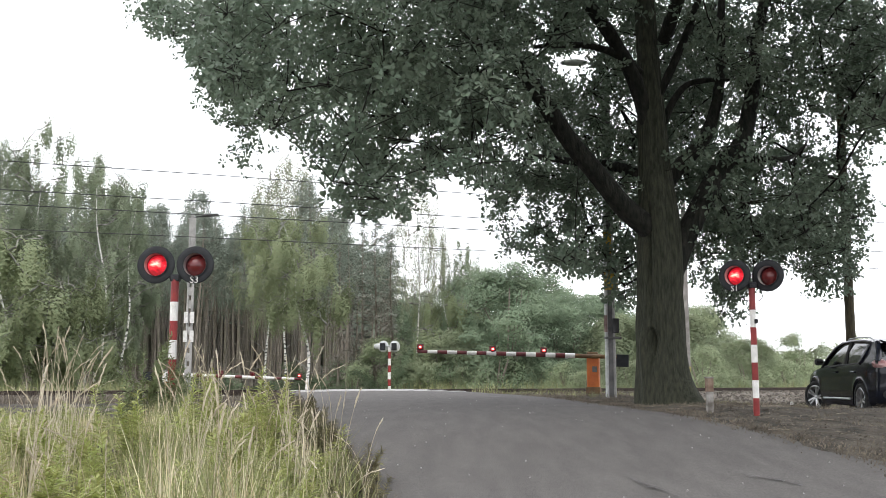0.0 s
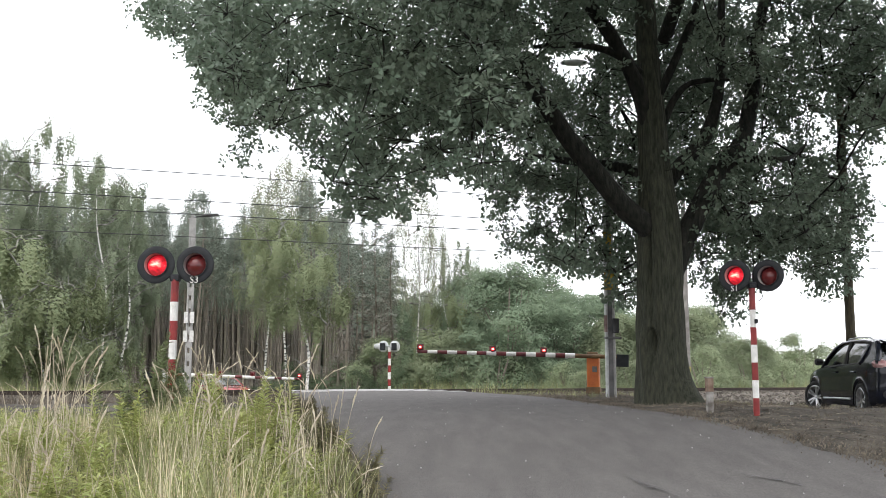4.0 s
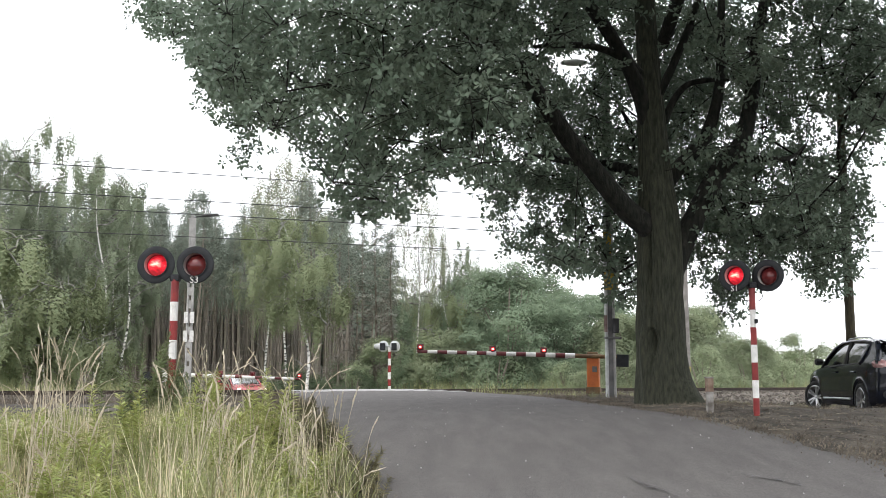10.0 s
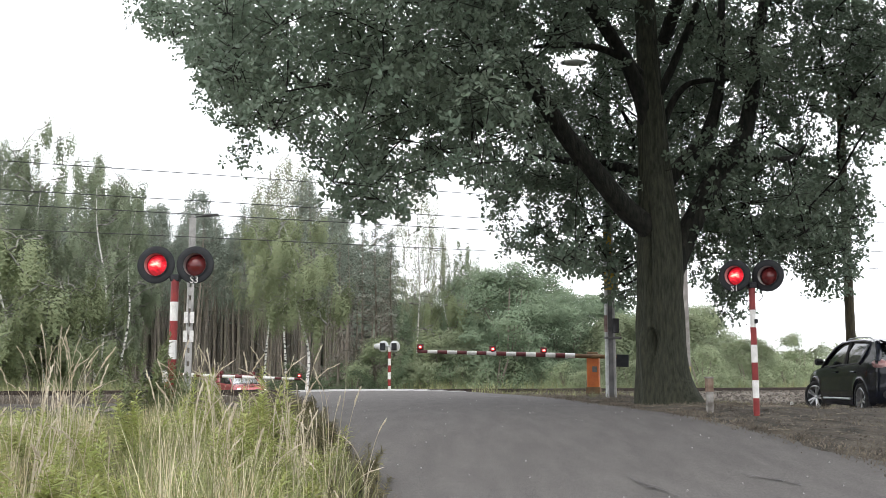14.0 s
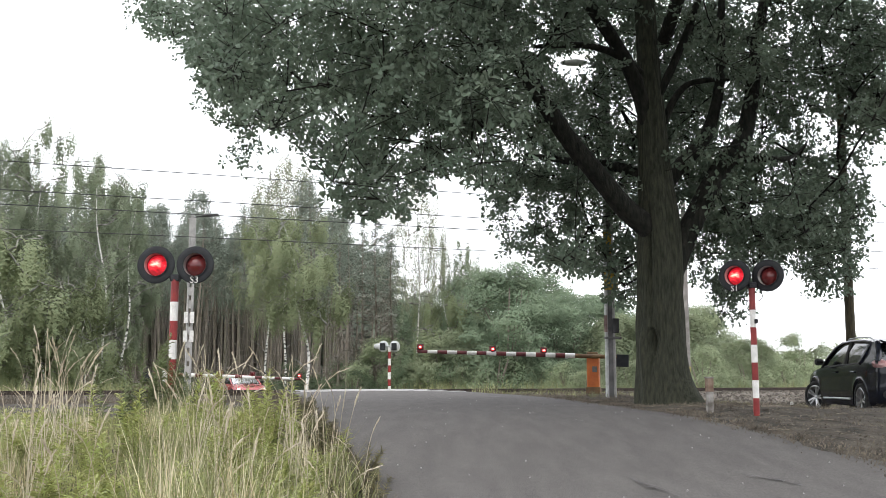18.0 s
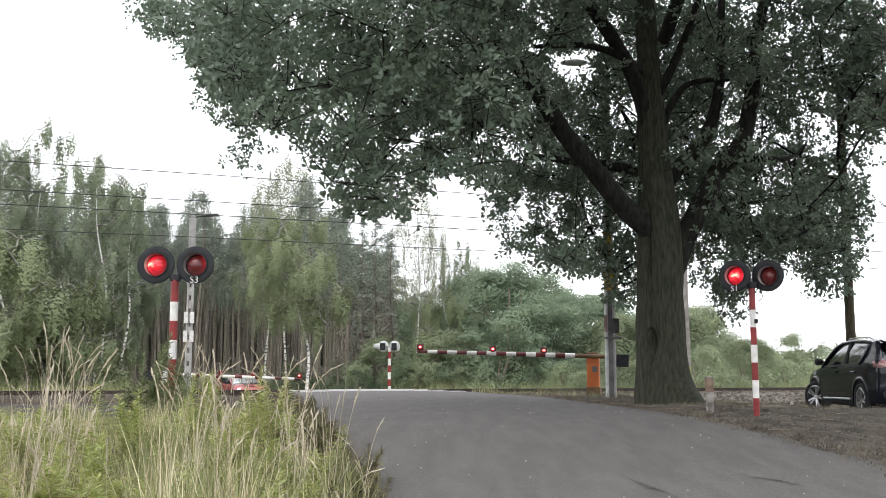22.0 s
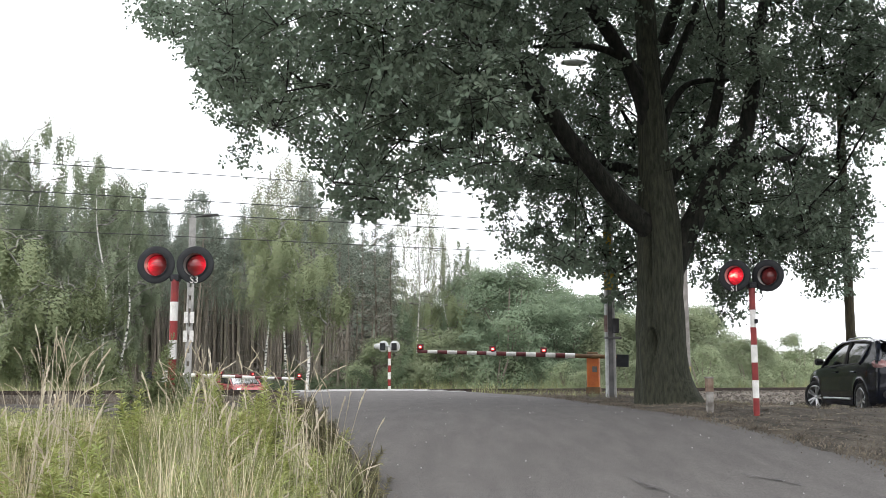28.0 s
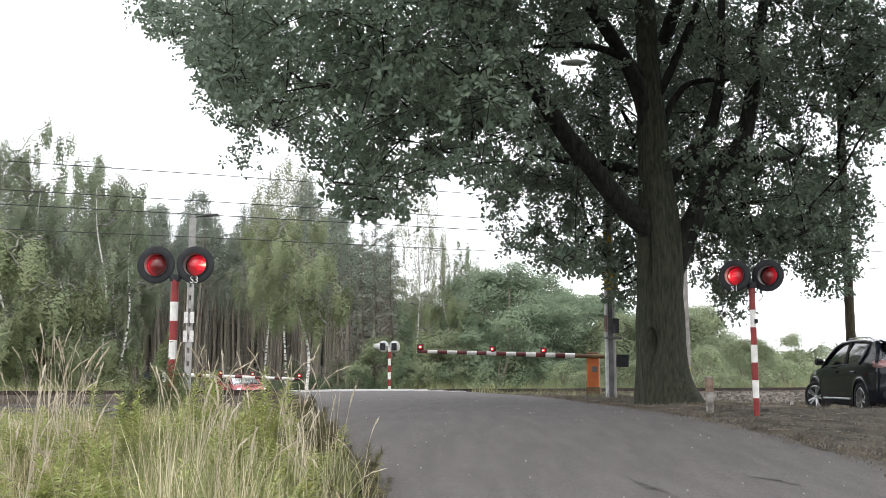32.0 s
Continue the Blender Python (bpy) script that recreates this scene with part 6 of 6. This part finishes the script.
sp = verge_spots(25000, 3.6, 13.5, 6.0)
blades("verge_grass", "rough green grass on the road verge", sp, grown(sp), 0.0055, GRASS, 0.55)
sp = [q for q in verge_spots(30000, 3.6, 18, 8.0) if noise.noise((q[0] * 1.5, q[1] * 1.2, 11)) > -0.08]
blades("verge_grass", "short dense green undergrowth on the verge", sp, 0.62 * grown(sp), 0.009, HERB, 1.0)
sp = bundles(175, 30, 0.07, 3.8, 11.5, 5.2)
blades("dry_grass", "straw-coloured dry stalks standing in bundles", sp, 1.22 * grown(sp), 0.0042, STRAW, 0.28)
sp = verge_spots(1800, 3.6, 12, 5.5)
blades("dry_grass", "single straw-coloured stalks among the green", sp, 1.1 * grown(sp), 0.0024, STRAW, 0.25)
sp = [(x, y, z) for x, y, z in verge_spots(16000, 5.0, 26, 1.0, -0.12) if noise.noise((x * 2, y * 2, 1)) > -0.25][:9000]
blades("verge_litter", "dark dead plant stems along the road edge", sp, 0.24, 0.006, LITTER, 1.0)
sp = verge_spots(7000, -4.0, 3.7, 6.0)
blades("verge_grass", "low green grass round the tripod", sp, 0.3, 0.006, GRASS, 0.8)
far_spots = []
while len(far_spots) < 14000:
    u, s = rng.uniform(-16, 60), rng.uniform(4.5, 13)
    x, y = along(s, u)
    if road_share(x, y) < 0.1:
        far_spots.append((x, y, height(x, y)))
blades("far_verge_grass", "pale rough grass beyond the track", far_spots[:9000], 0.8, 0.012, GRASS, 0.5)
blades("far_verge_grass", "dry yellowish grass beyond the track", far_spots[9000:], 0.6, 0.008, STRAW, 0.4)
near_spots = []
while len(near_spots) < 9000:
    u, s = rng.uniform(14, 42), rng.uniform(-10, -2.6)
    x, y = along(s, u)
    if x > lerp_table(RIGHT_EDGE, y) + 0.5 and noise.noise((x * 0.5, y * 0.5, 7)) > -0.12:
        near_spots.append((x, y, height(x, y)))
oak_spots = [(OAK[0] + 1.1 * math.cos(a) * q, OAK[1] + 1.1 * math.sin(a) * q, height(OAK[0] + 1.1 * math.cos(a) * q, OAK[1] + 1.1 * math.sin(a) * q)) for a, q in zip(rng.uniform(3.2, 6.6, 320), rng.uniform(0.7, 1.5, 320))]
blades("trunk_foot_grass", "thin dry grass at the foot of the oak", oak_spots, 0.07, 0.006, LITTER, 1.0)
left_spots = []
while len(left_spots) < 5000:
    u, s = rng.uniform(-8, 12), rng.uniform(-9, -1.9)
    x, y = along(s, u)
    if x < lerp_table(LEFT_EDGE, y) - 0.3 and noise.noise((x * 0.7, y * 0.7, 17)) > -0.2:
        left_spots.append((x, y, height(x, y)))
blades("track_side_litter", "dead brown stalks between the ballast and the verge", left_spots, 0.3, 0.007, LITTER, 1.0)
edge_spots = []
while len(edge_spots) < 2600:
    u, s = rng.uniform(11, 19), rng.uniform(-3.2, -1.1)
    x, y = along(s, u)
    if x > lerp_table(RIGHT_EDGE, y) - 0.2:
        edge_spots.append((x, y, max(height(x, y), -0.12 + incline(u) - 0.3 * max(0.0, -1.5 - s))))
blades("crossing_edge_grass", "short dry grass and litter where the rails meet the road", edge_spots[:1300], 0.17, 0.008, LITTER, 0.9)
blades("crossing_edge_grass", "short green grass where the rails meet the road", edge_spots[1300:], 0.2, 0.008, GRASS, 0.8)
blades("track_side_grass", "thin dry grass tufts beside the track", near_spots[:5000], 0.17, 0.006, GRASS, 0.8)
blades("track_side_litter", "dry brown stalks beside the track", near_spots[5000:], 0.2, 0.006, LITTER, 1.2)


def stalk_geo(h, bow, seed, head=True, thick=0.0031):
    """One dry reed-grass stalk with a feathery head."""
    g = Geo()
    r = random.Random(seed)
    a = r.uniform(0, 6.28)
    pts = []
    for k in range(13):
        f = k / 12
        d = bow * (0.3 * f ** 2 + 0.7 * f ** 5)
        pts.append((d * math.cos(a), d * math.sin(a), h * f - 0.35 * bow * f ** 6))
    g.tube(pts, [thick * (1 - 0.55 * k / 12) for k in range(13)], 5)
    if head:
        for k in range(30):
            f = r.uniform(0.83, 1.0)
            i = min(int(f * 12), 11)
            t = f * 12 - i
            p = Vector(pts[i]).lerp(Vector(pts[i + 1]), t)
            d = (Vector(pts[i + 1]) - Vector(pts[i])).normalized() * r.uniform(0.03, 0.05) + Vector((r.gauss(0, 0.0045), r.gauss(0, 0.0045), 0))
            s = d.orthogonal().normalized() * 0.0035
            q = p + d * 0.5
            g.add((p, q + s, p + d, q - s), ((0, 1, 2, 3),))
    for k in range(2):
        f = r.uniform(0.15, 0.6)
        p = Vector(pts[int(f * 12)])
        b = r.uniform(0, 6.28)
        out = Vector((math.cos(b) * 0.5, math.sin(b) * 0.5, 1.0)) * r.uniform(0.1, 0.2)
        s = Vector((-math.sin(b), math.cos(b), 0)) * 0.0019
        q = p + out
        e = q + Vector((math.cos(b) * 0.09, math.sin(b) * 0.09, -0.01))
        g.add((p - s, p + s, q + s, q - s, e), ((0, 1, 2, 3), (3, 2, 4)))
    return g


STALKS = [stalk_geo(1.0, b, 100 + i, True).mesh("stalk", SEEDHEAD) for i, b in enumerate((0.05, 0.09, 0.15, 0.21, 0.28, 0.12))]
swaying = []


def tuft(x, y, n, h, spread, label="clump of tall dry reed grass with feathery heads"):
    """A clump of tall stalks that leans in the wind as one."""
    ob = thing("grass_tuft", pose(x, y, height(x, y) - 0.03), label, "grass", "tall grass")
    for k in range(max(3, int(n * 0.8))):
        dx, dy = rng.normal() * spread * 0.75, rng.normal() * spread * 0.75
        hh = h * rng.uniform(0.5, 0.96)
        part("stalk", STALKS[int(rng.integers(0, 6))], None, ob, m=pose(dx, dy, 0, rng.normal() * 3.5, rng.normal() * 3.5 + 2, rng.uniform(0, 360)) @ Matrix.Diagonal((1.15, 1.15, hh, 1)))
    swaying.append(ob)
    return ob


for x, y, n, h, sp in ((-2.75, 6.6, 14, 1.5, 0.13), (-2.95, 7.6, 9, 1.5, 0.16), (-3.3, 8.4, 12, 1.45, 0.2), (-1.55, 6.4, 10, 1.35, 0.14), (-1.85, 7.4, 12, 1.4, 0.18), (-1.35, 8.3, 11, 1.4, 0.2),
                       (-1.1, 7.0, 9, 1.3, 0.16), (-0.98, 7.7, 9, 1.15, 0.14), (-2.3, 9.4, 10, 1.35, 0.25), (-1.6, 10.2, 9, 1.3, 0.2), (-3.9, 10.0, 10, 1.35, 0.3), (-2.1, 5.6, 8, 1.25, 0.2),
                       (-2.5, 5.2, 8, 1.2, 0.2), (-1.2, 5.6, 8, 1.15, 0.15), (-4.6, 11.5, 12, 1.2, 0.4), (-1.9, 8.8, 12, 1.35, 0.2), (-3.6, 7.4, 8, 1.3, 0.2), (-0.85, 6.7, 4, 0.85, 0.12), (-5.2, 9.6, 10, 1.2, 0.4), (-2.9, 11.5, 10, 1.2, 0.3)):
    tuft(x, y, n, h, sp)


def herb_geo(h, seed):
    g = Geo()
    r = random.Random(seed)
    top = Vector((r.gauss(0, 0.05), r.gauss(0, 0.05), h))
    g.tube(((0, 0, -0.05), top * 0.5, top), (0.005, 0.004, 0.002), 5)
    n = int(95 * h)
    for k in range(n):
        f = 0.18 + 0.82 * k / n
        a = k * 2.4 + r.uniform(-0.9, 0.9)
        p = top * f
        ln = (0.16 - 0.09 * f) * r.uniform(0.65, 1.35)
        d = Vector((math.cos(a), math.sin(a), r.uniform(0.1, 0.9) + 0.5 * f)).normalized()
        s = d.cross(Vector((0, 0, 1))).normalized() * ln * 0.11
        mid = p + d * ln * 0.5
        g.add((p, mid + s, p + d * ln + Vector((0, 0, -0.2 * ln)), mid - s), ((0, 1, 2, 3),))
    return g


MUGWORT = mat("grey_green_mugwort_leaf", (0.15, 0.185, 0.085), (0.26, 0.30, 0.15), scale=0.9, rough=0.6, island=0.25, translucent=0.3)
MUGWORTS = [herb_geo(1.0, 350 + i).mesh("stem", MUGWORT) for i in range(3)]
HERBS = [herb_geo(1.0, 300 + i).mesh("stem", HERB) for i in range(5)]


def herb(x, y, n, h, spread):
    dull = y > 11.8
    ob = thing("mugwort" if dull else "goldenrod", pose(x, y, height(x, y) - 0.03), "tall dull green mugwort beside the signal" if dull else "leafy bright green goldenrod clump in the verge", "plant", "verge plants")
    kinds = MUGWORTS if dull else HERBS
    for k in range(n):
        hh = h * rng.uniform(0.7, 1.0) * 0.9
        part("stem", kinds[int(rng.integers(0, len(kinds)))], None, ob, m=pose(rng.normal() * spread, rng.normal() * spread, 0, rng.normal() * 6, rng.normal() * 6, rng.uniform(0, 360)) @ Matrix.Diagonal((1.2, 1.2, hh, 1)))
    swaying.append(ob)


for x, y, n, h, sp in ((-2.75, 9.0, 7, 0.85, 0.14), (-3.84, 12.4, 5, 1.45, 0.07), (-3.42, 12.3, 5, 1.08, 0.08), (-4.05, 12.2, 4, 0.85, 0.15), (-3.6, 12.7, 5, 0.75, 0.2), (-3.0, 12.0, 4, 0.7, 0.2), (-2.5, 8.9, 5, 0.7, 0.1), (-3.1, 6.4, 7, 0.75, 0.2), (-1.15, 6.2, 6, 0.7, 0.15), (-2.2, 9.3, 4, 0.85, 0.12), (-1.75, 7.6, 8, 0.9, 0.16), (-3.0, 8.0, 4, 0.8, 0.2), (-2.4, 7.0, 7, 0.85, 0.2), (-1.5, 6.5, 7, 0.75, 0.2), (-2.0, 6.0, 8, 0.75, 0.2),
                       (-3.4, 9.4, 4, 0.8, 0.25), (-2.7, 6.2, 5, 0.75, 0.2), (-1.2, 7.4, 5, 0.7, 0.15), (-1.9, 9.6, 7, 0.9, 0.2), (-4.0, 8.6, 3, 0.7, 0.3), (-2.4, 10.6, 8, 1.0, 0.3), (-1.35, 9.0, 5, 0.7, 0.2), (-1.15, 8.2, 4, 0.55, 0.12)):
    herb(x, y, n, h, sp)

WEED = mat("dull_weed_leaf", (0.12, 0.11, 0.055), (0.25, 0.225, 0.12), scale=1.5, rough=0.7, island=0.35, translucent=0.3)
WEEDS = [herb_geo(1.0, 400 + i).mesh("stem", WEED) for i in range(3)]
for i in range(34):
    y = 5.2 + 9.5 * i / 34 + rng.uniform(-0.15, 0.15)
    x = lerp_table(LEFT_EDGE, y) - abs(rng.normal()) * 0.2 - 0.02
    ob = thing("roadside_weed", pose(x, y, height(x, y) - 0.02), "dull brown-green weed at the road edge", "plant", "road edge weeds")
    for k in range(5):
        hh = rng.uniform(0.16, 0.4)
        part("stem", WEEDS[int(rng.integers(0, 3))], None, ob, m=pose(rng.normal() * 0.08, rng.normal() * 0.1, 0, rng.normal() * 14, rng.normal() * 14, rng.uniform(0, 360)) @ Matrix.Diagonal((0.8, 0.8, hh, 1)))

tuft(-0.6, 7.6, 3, 0.85, 0.04)
tuft(-1.0, 8.9, 3, 0.55, 0.08)

# dead leaves, twigs and stones on the bare soil
pl = []
while len(pl) < 13000:
    y = rng.uniform(8, 30)
    b = lerp_table(RIGHT_EDGE, y)
    x = b + rng.uniform(-0.25, 10) * (0.15 if rng.random() < 0.2 else 1)
    if across(x, y) < -2.8:
        z = height(x, y) if x > b + 0.1 else max(height(x, y), road_z(x, y)) + 0.0
        pl.append((x, y, z + 0.015))
tagged(new("leaf_litter", leaves_mesh("leaf_litter", np.array(pl), 0.036, LITTER, rng, LEAF_OVAL, 1.6)), "brown dead leaves strewn over the soil", "leaves", kind="stuff")
bits = []
while len(bits) < 9800:
    y = rng.uniform(8, 26)
    x = lerp_table(RIGHT_EDGE, y) + rng.uniform(0.05, 9)
    if across(x, y) < -3 and noise.noise((x * 0.9, y * 0.9, 21)) > -0.05:
        bits.append((x, y, height(x, y) + 0.005))
blades("soil_straw", "thin dry straw and sparse grass on the soil", bits[:6000], 0.09, 0.005, LITTER, 1.6)
blades("soil_straw", "thin pale straw and sparse grass on the soil", bits[6000:], 0.05, 0.0035, LITTER, 1.4)
bits = []
while len(bits) < 4200:
    y = rng.uniform(8, 27)
    x = lerp_table(RIGHT_EDGE, y) + rng.normal() * 0.22
    if noise.noise((x * 1.2, y * 1.2, 31)) > -0.2:
        bits.append((x, y, max(height(x, y), road_z(x, y)) + 0.008))
blades("edge_litter", "dead leaves and straw spilling over the road edge", bits, 0.045, 0.008, LITTER, 1.9)
for i in range(46):
    y = rng.uniform(10, 24)
    x = lerp_table(RIGHT_EDGE, y) + rng.uniform(0.1, 6)
    ln, a = rng.uniform(0.12, 0.5), rng.uniform(0, 6.28)
    z = height(x, y) + 0.02
    d = Vector((math.cos(a), math.sin(a), 0)) * ln / 2
    g = Geo().tube((Vector((0, 0, 0)) - d, Vector((0.01, 0.02, 0.006)), d), (0.008, 0.007, 0.004), 6)
    ob = part("fallen_twig", g, LITTER if i % 3 else DRYWOOD, None, m=pose(x, y, z))
    tagged(ob, "short dry fallen twig on the soil", "twig", "fallen twigs")
for x, y, ln, a in ((5.4, 15.6, 0.5, 0.1), (5.3, 16.1, 0.36, -0.15), (4.05, 16.7, 0.4, 0.3), (4.5, 17.2, 0.3, -0.3), (6.3, 15.2, 0.25, 0.5), (6.7, 16.6, 0.35, 0.2), (4.6, 13.2, 0.3, -0.2)):
    d = Vector((math.cos(a), math.sin(a), 0)) * ln / 2
    ob = part("fallen_stick", Geo().tube((-d, Vector((0.01, 0.015, 0.006)), d), (0.007, 0.009, 0.005), 7), DRYWOOD, None, m=pose(x, y, height(x, y) + 0.012))
    tagged(ob, "pale bleached stick lying on the soil", "stick", "fallen twigs")
pl = []
while len(pl) < 600:
    y = rng.uniform(8, 24)
    x = lerp_table(RIGHT_EDGE, y) + abs(rng.normal()) * 1.2
    pl.append((x, y, height(x, y) + 0.005))
stones("gravel", "scattered small stones on the verge", np.array(pl), 0.018, GRAVEL)

pl = []
while len(pl) < 90:
    y = rng.uniform(8, 24)
    f = rng.uniform(0.04, 0.96)
    x = lerp_table(LEFT_EDGE, y) * (1 - f) + lerp_table(RIGHT_EDGE, y) * f
    pl.append((x, y, road_z(x, y) + 0.012))
stones("pebbles", "few small pale pebbles lying on the asphalt", np.array(pl), 0.011, CONCRETE)


# ---- what moves ----
def spin_rows(base, period, on_at, phase_lit, offset=0.0):
    """Rows of a lamp globe that turns its lit side forward, then away, half a period each."""
    rows, angle = [], 0.0 if phase_lit else 180.0
    place = base.to_translation()

    def put(t, a):
        rows.append((t, pose(place.x, place.y, place.z, 0, 0, a + offset)))

    put(0.0, angle)
    t = on_at
    while t < 32.2:
        if t > 0.005:
            for k, d in enumerate((-0.13, -0.045, 0.045, 0.13)):
                if 0.001 < t + d < 32.0:
                    put(t + d, angle + 60 * k)
            angle += 180
        t += period / 2
    last = rows[-1][1]
    rows.append((32.0, last))
    return rows


def motions():
    for k, g in enumerate(globes_s3):
        walk(g, spin_rows(g.matrix_basis, 1.0112, 0.18, k == 0))
    for k, g in enumerate(globes_s1):
        walk(g, spin_rows(g.matrix_basis, 1.0107, 0.1, k == 0))
    for g in globes_near[:2]:
        walk(g, spin_rows(g.matrix_basis, 1.0107, 0.1, True))
    for g in globes_far[:2]:
        walk(g, spin_rows(g.matrix_basis, 1.0112, 0.18, False))
    # the red car drives up to the far barrier and stops
    rows = []
    for t, x, y, turn in ((0, -33.0, 64.0, 160), (1.5, -24.0, 60.5, 155), (2.5, -17.4, 58.0, 150), (3.0, -14.9, 56.8, 146), (3.5, -13.5, 55.4, 138), (4.2, -12.2, 53.7, 128), (4.8, -11.5, 52.7, 123), (5.3, -11.1, 52.1, 121), (5.7, -11.0, 52.0, 120), (32, -11.0, 52.0, 120)):
        rows.append((t, pose(x, y, lie(x, y) - 0.02, 0, 0, turn)))
    walk(red_car, rows)
    # wind in the tall grass
    for i, ob in enumerate(swaying):
        m = ob.matrix_basis.copy()
        rows = []
        for k in range(33):
            t = float(k)
            ax = 1.1 * math.sin(t * 1.9 + i * 1.3) + 0.8 * math.sin(t * 0.83 + i * 0.7)
            ay = 1.6 * math.sin(t * 2.3 + i * 0.9) + 1.2 * math.sin(t * 0.61 + i * 0.4) + 1.0
            rows.append((t, m @ pose(0, 0, 0, ax, ay, 0)))
        walk(ob, rows)
    # and a little in the oak
    for i, ob in enumerate(crowns):
        rows = []
        for k in range(65):
            t = k * 0.5
            a = 0.10 * math.sin(t * 1.7 + i) + 0.06 * math.sin(t * 3.1 + i * 2)
            rows.append((t, pose(0, 0, 0, a * 0.6, a, a * 0.5)))
        walk(ob, rows)


motions()
